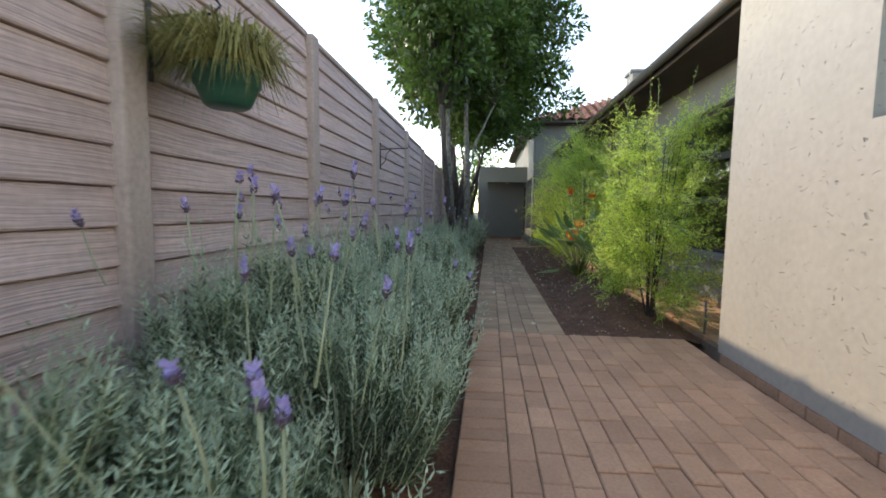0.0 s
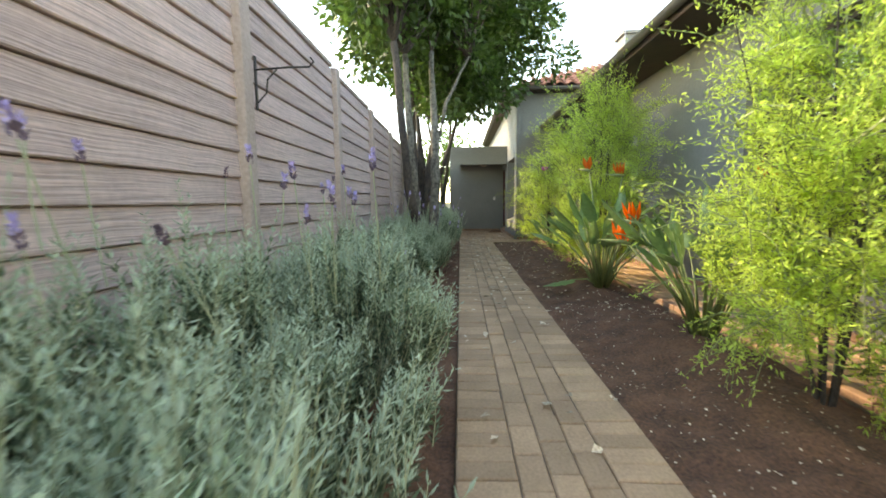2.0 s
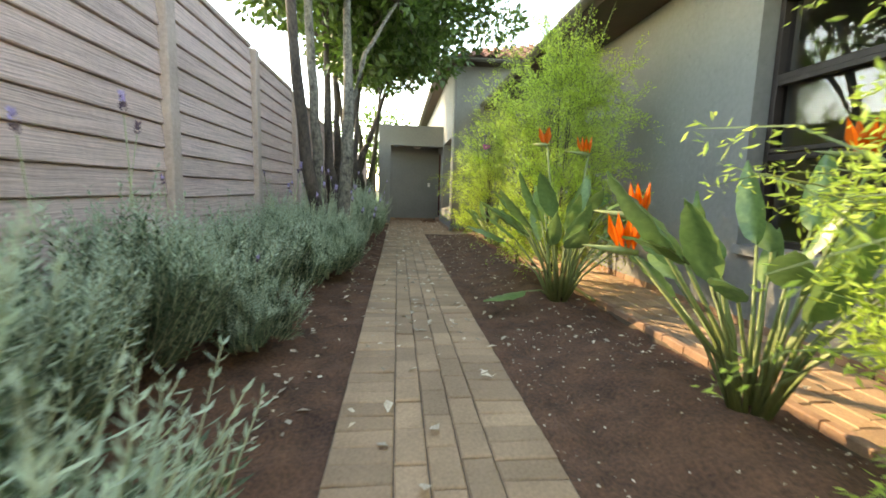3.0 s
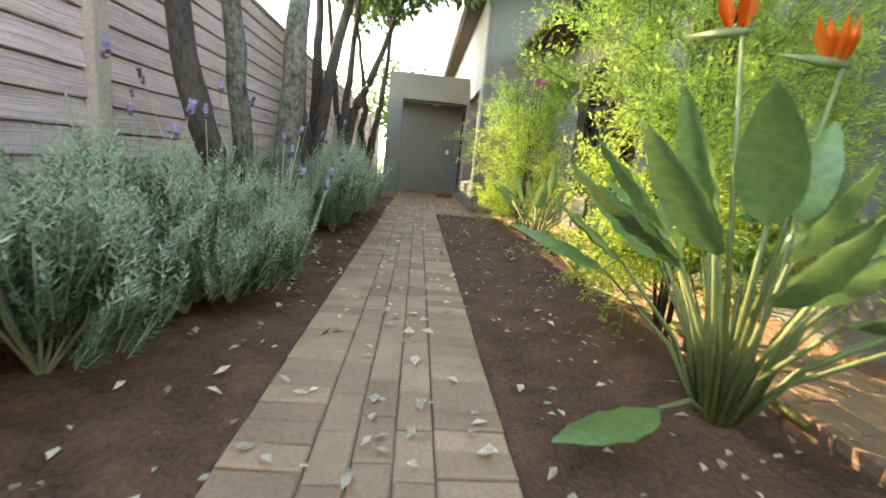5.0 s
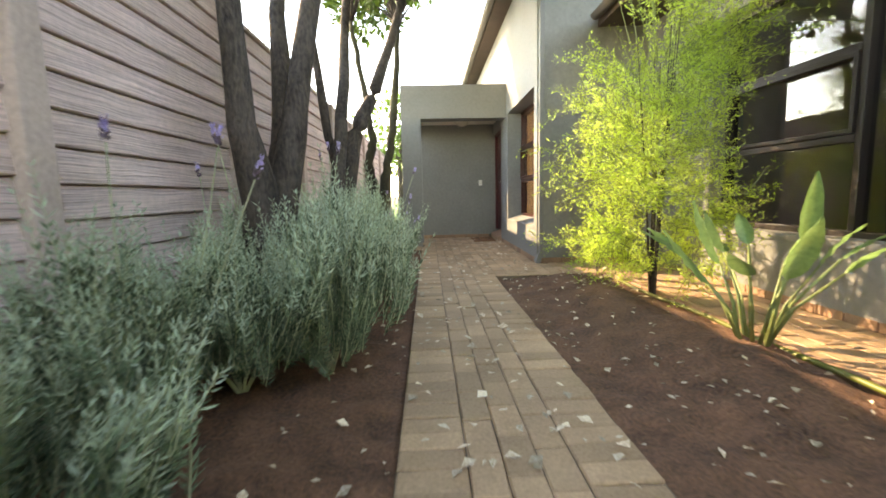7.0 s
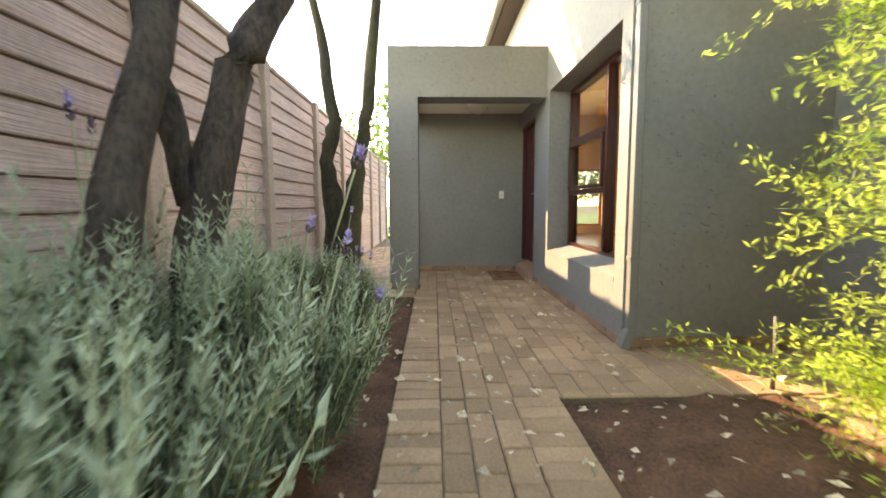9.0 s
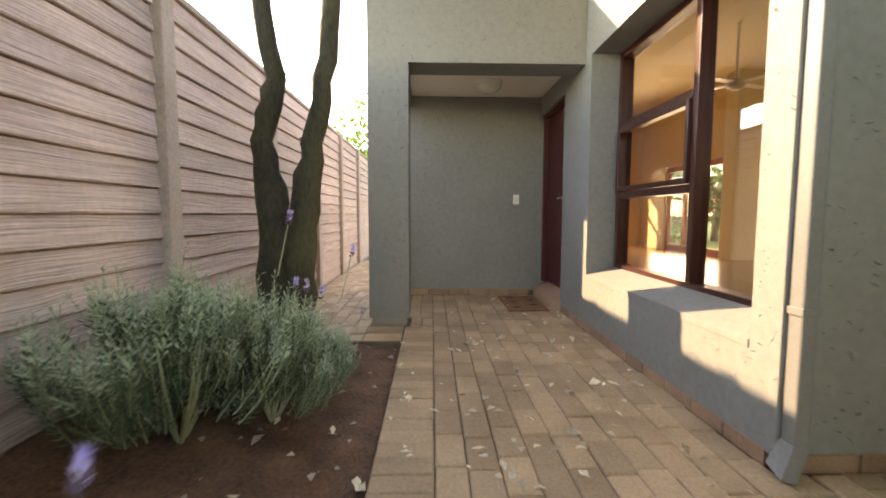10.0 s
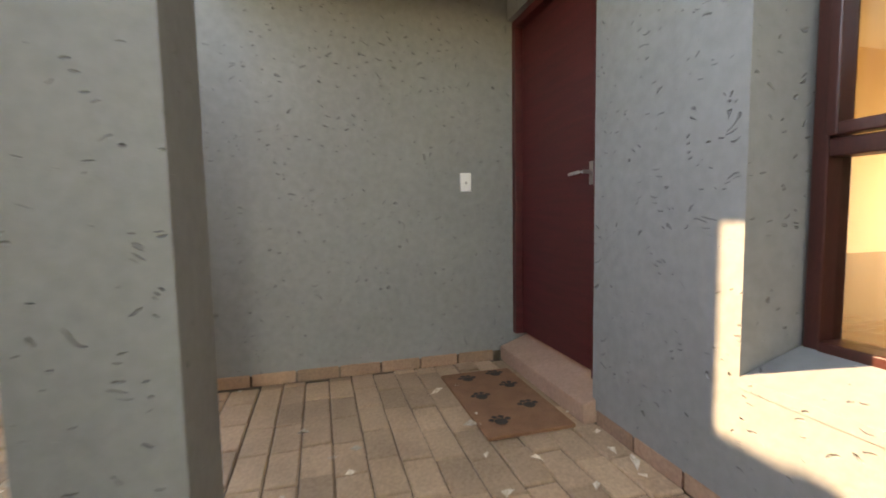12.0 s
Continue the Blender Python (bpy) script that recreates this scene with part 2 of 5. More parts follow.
def lists(name, verts, faces, mat, smooth=False):
    me = bpy.data.meshes.new(name)
    me.from_pydata(verts, [], faces)
    if smooth:
        me.polygons.foreach_set("use_smooth", [True] * len(me.polygons))
    me.materials.append(mat)
    return me


def part(name, data, mat, parent, label=""):
    me = data if isinstance(data, bpy.types.Mesh) else mesh_of(name, data, mat)
    ob = new(name, me)
    ob.parent = parent
    return tagged(ob, label)


def thing(name, at, label, category, group="", kind=""):
    ob = new(name)
    ob.location = at
    ob.empty_display_size = 0.1
    return tagged(ob, label, category, group, kind)


def structure(name, bm, mat, label, category):
    return tagged(new(name, mesh_of(name, bm, mat)), label, category, kind="structure")


def box(bm, x0, x1, y0, y1, z0, z1, bevel=0.0):
    r = bmesh.ops.create_cube(bm, size=1)
    for v in r["verts"]:
        v.co = Vector((x0 + (v.co.x + 0.5) * (x1 - x0), y0 + (v.co.y + 0.5) * (y1 - y0), z0 + (v.co.z + 0.5) * (z1 - z0)))
    if bevel:
        edges = {e for v in r["verts"] for e in v.link_edges}
        bmesh.ops.bevel(bm, geom=list(edges), offset=bevel, segments=2, affect="EDGES", profile=0.6)
    return bm


def boxed(*spec, bevel=0.0):
    return box(bmesh.new(), *spec, bevel=bevel)


def tube(points, radii, sides=7, wobble=0.0, rng=None):
    """Vertices and faces of a tapered tube along points."""
    verts, faces = [], []
    for i, p in enumerate(points):
        p = Vector(p)
        a = Vector(points[max(i - 1, 0)])
        b = Vector(points[min(i + 1, len(points) - 1)])
        d = (b - a).normalized()
        u = d.orthogonal().normalized() if abs(d.z) < 0.9 else Vector((1, 0, 0)).cross(d).normalized()
        v = d.cross(u)
        for k in range(sides):
            w = 2 * math.pi * k / sides
            r = radii[i] * (1 + (wobble * rng.uniform(-1, 1) if wobble else 0))
            verts.append(p + (u * math.cos(w) + v * math.sin(w)) * r)
    for i in range(len(points) - 1):
        for k in range(sides):
            a, b = i * sides + k, i * sides + (k + 1) % sides
            faces.append((a, b, b + sides, a + sides))
    top = len(points) - 1
    faces.append(tuple(top * sides + k for k in range(sides)))
    faces.append(tuple(reversed(range(sides))))
    return verts, faces


def merge(pieces):
    verts, faces = [], []
    for v, f in pieces:
        o = len(verts)
        verts += v
        faces += [tuple(i + o for i in q) for q in f]
    return verts, faces


def leaf(at, along, side, length, width):
    """A leaf of four corners, bent a little: base, two flanks, tip."""
    up = along.cross(side)
    mid = at + along * length * 0.45
    return ([at, mid + side * width / 2 + up * length * 0.05, at + along * length, mid - side * width / 2 + up * length * 0.05],
            [(0, 1, 2, 3)])


def rand_dir(rng):
    z = rng.uniform(-1, 1)
    a = rng.uniform(0, 2 * math.pi)
    s = math.sqrt(1 - z * z)
    return Vector((s * math.cos(a), s * math.sin(a), z))


# ---- ground and beds ----
GROUND = bmesh.new()
bmesh.ops.create_grid(GROUND, x_segments=40, y_segments=40, size=400)
for v in GROUND.verts:
    v.co.z = -0.16
structure("ground", GROUND, M_GROUND, "dry brown ground reaching to the horizon", "ground")


def soil_bed(name, x0, x1, y0, y1, height, label):
    nx, ny = int((x1 - x0) / 0.045), int((y1 - y0) / 0.06)
    verts, faces = [], []
    for j in range(ny + 1):
        for i in range(nx + 1):
            x, y = x0 + (x1 - x0) * i / nx, y0 + (y1 - y0) * j / ny
            z = height(x, y) + 0.034 * noise.noise(Vector((x * 6, y * 6, 1))) + 0.018 * noise.noise(Vector((x * 23, y * 23, 5)))
            verts.append((x, y, z))
    w = nx + 1
    for j in range(ny):
        for i in range(nx):
            a = j * w + i
            faces.append((a, a + 1, a + w + 1, a + w))
    return tagged(new(name, lists(name, verts, faces, M_SOIL, True)), label, "garden bed", kind="structure")


def left_soil(x, y):
    edge = min(1, max(0, -x / 1.2))
    return -0.045 + 0.17 * edge ** 1.5


def right_soil(x, y):
    mound = math.exp(-((x - 1.65) / 0.35) ** 2)
    return -0.04 + 0.15 * mound * (0.55 + 0.45 * math.sin(y * 1.7 + 0.6)) + 0.11 * math.exp(-((x - 1.75) / 0.4) ** 2 - ((y - 10.2) / 0.7) ** 2)


soil_bed("ground_bed_fence", -1.36, -0.004, -3.5, 15.52, left_soil, "reddish brown soil bed along the fence with lavender")
soil_bed("ground_bed_house", 0.875, 2.10, 2.86, 12.94, right_soil, "bare reddish brown soil bed beside the brick path")

# ---- house walls ----
WALLS = bmesh.new()
box(WALLS, 2.95, 3.27, 2.2, 3.65, 0.06, 3.25)
box(WALLS, 2.95, 3.27, 6.12, 10.30, 0.06, 3.25)
box(WALLS, 2.95, 3.27, 12.42, 13.76, 0.06, 3.25)
box(WALLS, 2.95, 3.27, 3.65, 6.12, 0.06, 0.60)
box(WALLS, 2.95, 3.27, 3.65, 6.12, 2.50, 3.25)
box(WALLS, 2.95, 3.27, 10.30, 12.42, 0.06, 0.54)
box(WALLS, 2.95, 3.27, 10.30, 12.42, 2.50, 3.25)
structure("wall_bedrooms", WALLS, M_WALL, "grey scratched plaster house wall with two windows", "wall")

WING = bmesh.new()
box(WING, 1.92, 2.22, -4.0, -0.6, 0.075, 4.2)
box(WING, 1.92, 2.22, -0.6, 1.0, 0.075, 1.60)
box(WING, 1.92, 2.22, -0.6, 1.0, 2.9, 4.2)
box(WING, 1.92, 2.22, 1.0, 2.23, 0.075, 4.2)
box(WING, 2.22, 2.95, 1.93, 2.23, 0.075, 4.2)
structure("wall_wing", WING, M_WING, "pale scratched plaster wall of a projecting wing", "wall")

LOUNGE = bmesh.new()
X0, X1 = 1.54, 1.86
box(LOUNGE, X0, X1, 13.76, 13.92, 0.06, 4.0)
box(LOUNGE, X0, X1, 13.92, 15.87, 0.06, 0.47)
box(LOUNGE, X0, X1, 13.92, 15.87, 2.29, 4.0)
box(LOUNGE, X0, X1, 15.87, 16.60, 0.06, 4.0)
box(LOUNGE, X0, X1, 16.60, 17.54, 2.16, 4.0)
box(LOUNGE, X0, X1, 17.54, 25.0, 0.06, 4.0)
box(LOUNGE, X1, 12.0, 13.76, 14.02, 0.06, 4.0)
structure("wall_lounge", LOUNGE, M_WALL, "grey scratched plaster lounge wall with window and door", "wall")

SILL = bmesh.new()
box(SILL, 1.535, 1.80, 13.925, 15.865, 0.44, 0.475)
for v in SILL.verts:
    if v.co.z > 0.46 and v.co.x > 1.7:
        v.co.z = 0.555
structure("window_sill_lounge", SILL, M_WALL, "sloping plastered sill below the lounge window", "sill")
SILL = bmesh.new()
box(SILL, 2.93, 3.12, 10.31, 12.41, 0.50, 0.56, 0.008)
structure("window_sill_1", SILL, M_WALL, "plastered sill below a bedroom window", "sill")
SILL = bmesh.new()
box(SILL, 2.90, 3.12, 3.66, 6.11, 0.56, 0.64, 0.008)
structure("window_sill_2", SILL, M_WALL, "plastered sill below a shaded window", "sill")

# porch
PORCH = bmesh.new()
box(PORCH, -0.31, 0.035, 16.0, 16.34, 0.075, 2.25)
structure("wall_porch_pillar", PORCH, M_WALL, "square grey plastered porch pillar", "pillar")
PORCH = bmesh.new()
box(PORCH, -0.31, 1.54, 16.0, 16.34, 2.25, 2.82)
box(PORCH, -0.31, 0.0, 16.34, 17.54, 2.25, 2.82)
structure("wall_porch_beam", PORCH, M_WALL, "deep grey plastered beam round the porch roof", "beam")
PORCH = bmesh.new()
box(PORCH, -0.31, 1.54, 17.54, 17.84, 0.06, 2.82)
structure("wall_porch_back", PORCH, M_WALL, "grey scratched plaster back wall of porch", "wall")
PORCH = bmesh.new()
box(PORCH, 0.0, 1.54, 16.34, 17.54, 2.37, 2.62)
structure("ceiling", PORCH, M_CEIL, "cream painted porch ceiling", "ceiling")
PORCH = bmesh.new()
# Base course darker than the pillar above it
box(PORCH, -0.29, 0.015, 16.02, 16.32, 0.0, 0.075)
structure("baseboard_pillar", PORCH, M_ROOMDARK, "dark grey-brown base under the porch pillar", "plinth")

# roofs
def hip_roof(name, x0, x1, y0, y1, z, pitch, mat, label):
    top = z + pitch * min(x1 - x0, y1 - y0) / 2
    half = min(x1 - x0, y1 - y0) / 2
    ridge = [(x0 + half, y0 + half, top), (x1 - half, y1 - half, top)]
    verts = [(x0, y0, z), (x1, y0, z), (x1, y1, z), (x0, y1, z), *ridge,
             (x0, y0, z - 0.12), (x1, y0, z - 0.12), (x1, y1, z - 0.12), (x0, y1, z - 0.12)]
    if x1 - x0 > y1 - y0:
        faces = [(0, 1, 5, 4), (1, 2, 5), (2, 3, 4, 5), (3, 0, 4)]
    else:
        faces = [(0, 1, 4), (1, 2, 5, 4), (2, 3, 5), (3, 0, 4, 5)]
    faces += [(6, 7, 1, 0), (7, 8, 2, 1), (8, 9, 3, 2), (9, 6, 0, 3), (9, 8, 7, 6)]
    return tagged(new(name, lists(name, verts, faces, mat)), label, "roof", kind="structure")


ROOF_PITCH = 0.42
roof_lounge = hip_roof("roof_lounge", 1.28, 12.3, 13.45, 25.4, 4.06, ROOF_PITCH, M_ROOFDARK, "hipped terracotta tile roof over the lounge")
HOUSE_ROOF = lists("roof", [(2.28, 1.6, 3.08), (2.28, 13.7, 3.08), (7.5, 13.7, 4.6), (7.5, 1.6, 4.6),
                            (2.28, 1.6, 2.93), (2.28, 13.7, 2.93), (7.5, 13.7, 3.06), (7.5, 1.6, 3.06)],
                   [(0, 3, 2, 1), (4, 5, 6, 7), (0, 1, 5, 4), (3, 7, 6, 2), (0, 4, 7, 3), (1, 2, 6, 5)], M_ROOFDARK)
roof_house = tagged(new("roof_bedrooms", HOUSE_ROOF), "low dark tiled roof with shaded eaves", "roof", kind="structure")
WROOF = bmesh.new()
box(WROOF, 1.62, 7.5, -4.2, 2.5, 4.2, 4.36)
structure("roof_wing", WROOF, M_ROOFDARK, "dark roof edge over the projecting wing", "roof")


def gutter(name, a, b, label):
    """A half-round gutter from a to b, along y or x."""
    a, b = Vector(a), Vector(b)
    d = (b - a).normalized()
    out = Vector((-d.y, d.x, 0))
    verts, faces = [], []
    for p in (a, b):
        for r in (0.065, 0.055):
            for k in range(9):
                w = math.pi * (1 + k / 8)
                verts.append(p + out * math.cos(w) * r + Vector((0, 0, math.sin(w) * r)))
    for k in range(8):
        faces += [(k, k + 1, k + 19, k + 18), (k + 10, k + 9, k + 27, k + 28)]
    faces += [(0, 18, 27, 9), (8, 17, 35, 26)]
    return tagged(new(name, lists(name, verts, faces, M_FASCIA, False)), label, "gutter")


gutter("gutter", (1.22, 13.40, 4.02), (1.22, 25.4, 4.02), "grey metal gutter along the lounge eaves")
gutter("gutter", (1.20, 13.40, 4.02), (12.0, 13.40, 4.02), "grey metal gutter along the front eaves")
gutter("gutter", (2.21, 1.7, 3.04), (2.21, 13.6, 3.04), "dark metal gutter under the low tiled roof")

CHIM = thing("chimney", (6.4, 17.3, 5.2), "square plastered chimney above the tile roof", "chimney")
part("stack", boxed(-0.9, 0.9, -0.4, 0.4, 0.0, 1.32, bevel=0.02), M_WALL, CHIM)
part("cap", boxed(-0.98, 0.98, -0.48, 0.48, 1.32, 1.42, bevel=0.01), M_WALL, CHIM)

# rooms behind the windows
ROOM = bmesh.new()
box(ROOM, 3.27, 7.4, 2.3, 13.7, 0.02, 0.10)
structure("floor_bedrooms", ROOM, M_FLOORWOOD, "dim wooden bedroom floor", "floor")
# Wall colour is darkened to stand in for the gloom of closed rooms
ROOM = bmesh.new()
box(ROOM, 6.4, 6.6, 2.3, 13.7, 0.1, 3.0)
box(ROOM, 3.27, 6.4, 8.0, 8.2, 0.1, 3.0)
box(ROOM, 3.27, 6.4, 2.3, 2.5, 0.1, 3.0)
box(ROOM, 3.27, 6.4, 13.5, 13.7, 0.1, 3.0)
structure("wall_bedrooms_inner", ROOM, M_ROOMDARK, "bedroom walls coloured dark for an unlit room", "wall")
ROOM = bmesh.new()
box(ROOM, 3.27, 6.6, 2.3, 13.7, 2.9, 3.04)
structure("ceiling_bedrooms", ROOM, M_CEIL, "plain bedroom ceiling", "ceiling")

ROOM = bmesh.new()
box(ROOM, 1.86, 12.0, 14.02, 20.85, 0.02, 0.12)
box(ROOM, 1.86, 6.25, 20.85, 24.5, 0.02, 0.12)
structure("floor_lounge", ROOM, M_FLOORWOOD, "glossy reddish brown laminate lounge floor", "floor")
ROOM = bmesh.new()
box(ROOM, 1.86, 12.0, 14.02, 20.85, 3.7, 3.9)
box(ROOM, 1.86, 6.25, 20.85, 24.8, 3.7, 3.9)
structure("ceiling_lounge", ROOM, M_ROOM_CREAM, "cream lounge ceiling", "ceiling")
ROOM = bmesh.new()
box(ROOM, 1.86, 4.55, 24.5, 24.8, 0.12, 3.7)
box(ROOM, 5.45, 6.25, 24.5, 24.8, 0.12, 3.7)
box(ROOM, 4.55, 5.45, 24.5, 24.8, 0.12, 0.35)
box(ROOM, 4.55, 5.45, 24.5, 24.8, 2.10, 3.7)
box(ROOM, 6.05, 6.25, 20.85, 20.95, 0.12, 3.7)
box(ROOM, 6.05, 6.25, 20.95, 23.2, 2.15, 3.7)
box(ROOM, 6.05, 6.25, 23.2, 24.5, 0.12, 3.7)
box(ROOM, 8.2, 11.8, 20.55, 20.85, 0.12, 3.7)
box(ROOM, 11.8, 12.0, 14.02, 17.0, 0.12, 3.7)
box(ROOM, 11.8, 12.0, 17.0, 20.0, 2.4, 3.7)
box(ROOM, 11.8, 12.0, 20.0, 20.85, 0.12, 3.7)
structure("wall_lounge_inner", ROOM, M_ROOM, "warm ochre painted lounge walls", "wall")
ROOM = bmesh.new()
box(ROOM, 5.95, 6.52, 20.5, 20.85, 0.12, 3.7)
box(ROOM, 7.43, 8.2, 20.5, 20.85, 0.12, 3.7)
box(ROOM, 6.52, 7.43, 20.5, 20.85, 0.90, 3.7)
box(ROOM, 6.52, 7.43, 20.5, 20.85, 0.12, 0.16)
structure("wall_chimney_breast", ROOM, M_ROOM_CREAM, "cream chimney breast with an open hearth", "wall")
HEARTH = thing("fireplace", (6.975, 20.5, 0.16), "black steel fireplace insert in the chimney breast", "fireplace")
hb = bmesh.new()
box(hb, -0.45, -0.36, -0.02, 0.34, 0.002, 0.738)
box(hb, 0.36, 0.45, -0.02, 0.34, 0.002, 0.738)
box(hb, -0.36, 0.36, -0.02, 0.34, 0.65, 0.738)
box(hb, -0.36, 0.36, 0.30, 0.34, 0.002, 0.65)
part("firebox", hb, M_BLACK, HEARTH)
gb = bmesh.new()
for i in range(7):
    box(gb, -0.29, 0.29, 0.03 + i * 0.036, 0.045 + i * 0.036, 0.16, 0.18)
part("grate", gb, M_BLACK, HEARTH)
LAWN = bmesh.new()
box(LAWN, -8, 40, 25.0, 60, -0.15, 0.02)
box(LAWN, 12.0, 40, 5, 25.0, -0.15, 0.02)
box(LAWN, 6.26, 12.0, 20.86, 25.0, -0.15, 0.02)
structure("ground_lawn", LAWN, M_LAWN, "green mown lawn behind the house", "lawn")


def sash_window(name, x, y0, y1, z0, z1, mull, rails, label, frame_mat):
    """A window in a wall along y: outer frame, a mullion, rails in the far half, panes, an open-able sash."""
    w = thing(name, (x, y0, z0), label, "window", kind="structure")
    wy, wz, mm = y1 - y0, z1 - z0, mull - y0
    f = 0.045
    for nm, s in (("jamb", (-0.05, 0.05, 0, f, 0, wz)), ("jamb", (-0.05, 0.05, wy - f, wy, 0, wz)),
                  ("head", (-0.05, 0.05, f, wy - f, wz - f, wz)), ("bottom_rail", (-0.055, 0.05, f, wy - f, 0, f)),
                  ("mullion", (-0.048, 0.048, mm - 0.026, mm + 0.026, f, wz - f))):
        part(nm, boxed(*s, bevel=0.006), frame_mat, w)
    levels = [f] + [r - z0 for r in rails] + [wz - f]
    for r in levels[1:-1]:
        part("rail", boxed(-0.05, 0.045, mm + 0.026, wy - f, r - 0.026, r + 0.026, bevel=0.006), frame_mat, w)
    if len(rails) > 1:
        a, b = mm + 0.027, wy - f - 0.001
        lo, hi = levels[1] + 0.031, levels[2] - 0.031
        sb = bmesh.new()
        box(sb, -0.072, -0.01, a, a + 0.032, lo, hi, 0.005)
        box(sb, -0.072, -0.01, b - 0.032, b, lo, hi, 0.005)
        box(sb, -0.0715, -0.0105, a + 0.033, b - 0.033, lo, lo + 0.035, 0.005)
        box(sb, -0.0715, -0.0105, a + 0.033, b - 0.033, hi - 0.035, hi, 0.005)
        part("sash", sb, frame_mat, w)
    spans = [(f, mm - 0.026, f, wz - f)] + [(mm + 0.026, wy - f, a, b) for a, b in zip(levels, levels[1:])]
    for a, b, lo, hi in spans:
        p = part("pane", boxed(0.004, 0.010, a - 0.004, b + 0.004, lo - 0.004, hi + 0.004), M_GLASS, w)
        p.visible_shadow = False
    return w


sash_window("window_1", 1.82, 13.93, 15.86, 0.53, 2.285, 14.78, (1.14, 1.70), "dark varnished timber lounge window with clear panes", M_FRAME)
sash_window("window_2", 3.13, 10.31, 12.41, 0.56, 2.495, 11.02, (1.25, 1.86), "dark timber bedroom window reflecting trees", M_FRAME_DARK)
sash_window("window_3", 3.13, 3.66, 6.11, 0.64, 2.495, 4.46, (1.31, 1.90), "dark timber window in a shaded recess", M_FRAME_DARK)
sash_window("window_4", 2.10, -0.59, 0.99, 1.61, 2.89, 0.2, (2.2,), "dark timber window set high in the wing", M_FRAME_DARK)

SLIDE = thing("sliding_door", (6.10, 23.2, 0.12), "orange-brown timber glazed sliding door to the garden", "door")
SLIDE.rotation_euler.z = -math.pi / 2
for a, b in ((0.0, 0.10), (0.72, 0.82), (1.43, 1.53), (2.15, 2.25)):
    part("stile", boxed(a, b, 0, 0.08, 0, 2.02, bevel=0.006), M_SLIDER, SLIDE)
for a, b in ((0.10, 0.72), (0.82, 1.43), (1.53, 2.15)):
    part("bottom_rail", boxed(a, b, 0, 0.08, 0, 0.14, bevel=0.006), M_SLIDER, SLIDE)
    part("top_rail", boxed(a, b, 0, 0.08, 1.90, 2.02, bevel=0.006), M_SLIDER, SLIDE)
    part("pane", boxed(a, b, 0.035, 0.042, 0.14, 1.90), M_GLASS, SLIDE).visible_shadow = False
BACKWIN = thing("window_5", (4.55, 24.6, 0.35), "timber framed window in the far lounge wall", "window", kind="structure")
for nm, spec in (("jamb", (0.0, 0.06, 0, 0.08, 0, 1.75)), ("jamb", (0.84, 0.90, 0, 0.08, 0, 1.75)), ("head", (0.06, 0.84, 0, 0.08, 1.69, 1.75)),
                 ("bottom_rail", (0.06, 0.84, 0, 0.08, 0, 0.06)), ("rail", (0.06, 0.84, 0, 0.08, 1.05, 1.13))):
    part(nm, boxed(*spec, bevel=0.006), M_SLIDER, BACKWIN)
for lo, hi in ((0.06, 1.05), (1.13, 1.69)):
    part("pane", boxed(0.06, 0.84, 0.035, 0.042, lo, hi), M_GLASS, BACKWIN).visible_shadow = False
FAN = thing("ceiling_fan", (4.6, 18.6, 3.7), "pale ceiling fan hanging at rest in the lounge", "fan")
part("rod", lists("rod", *tube([(0, 0, 0), (0, 0, -0.75)], [0.02, 0.02], 8), M_WHITE), M_WHITE, FAN)
part("motor", lists("motor", *tube([(0, 0, -0.75), (0, 0, -0.78), (0, 0, -0.88), (0, 0, -0.92)], [0.05, 0.12, 0.12, 0.05], 16), M_WHITE), M_WHITE, FAN)
for i in range(4):
    bl = part("blade", boxed(0.12, 0.62, -0.06, 0.06, -0.83, -0.815, bevel=0.004), M_WHITE, FAN)
    bl.rotation_euler.z = i * math.pi / 2 + 0.4

# front door
DOOR = thing("door_1", (1.62, 16.61, 0.175), "closed dark red varnished timber front door", "door", kind="structure")
part("leaf", boxed(0.0, 0.045, 0.05, 0.88, 0.01, 1.93, bevel=0.004), M_DOOR, DOOR)
for a, b in ((0.0, 0.05), (0.88, 0.93)):
    part("jamb", boxed(-0.05, 0.09, a, b, 0, 1.98, bevel=0.005), M_DOOR, DOOR)
part("head", boxed(-0.05, 0.09, 0.05, 0.88, 1.931, 1.98, bevel=0.005), M_DOOR, DOOR)
DH = part("handle_plate", boxed(-0.010, 0.0, 0.110, 0.140, 0.92, 1.03, bevel=0.003), M_STEEL, DOOR, "worn steel handle plate")
part("lever", lists("lever", *tube([(-0.01, 0.125, 0.98), (-0.055, 0.125, 0.98), (-0.06, 0.15, 0.98), (-0.06, 0.235, 0.975)], [0.009, 0.009, 0.009, 0.008], 8), M_STEEL, True), M_STEEL, DH)
STEP = bmesh.new()
box(STEP, 1.475, 1.70, 16.575, 17.535, 0.0, 0.165, 0.012)
for v in STEP.verts:
    if v.co.x < 1.52 and v.co.z > 0.1:
        v.co.z -= 0.07
structure("door_step", STEP, material("step_paint", (0.50, 0.31, 0.22), (0.38, 0.23, 0.16), 0.7, 4, 50, 0.2), "low terracotta coloured door step", "step")
MATTHING = thing("doormat", (1.22, 16.94, 0.004), "worn brown coir doormat with dark paw prints", "doormat")
part("mat_body", boxed(-0.21, 0.21, -0.38, 0.38, 0, 0.016, bevel=0.004), M_MAT, MATTHING)
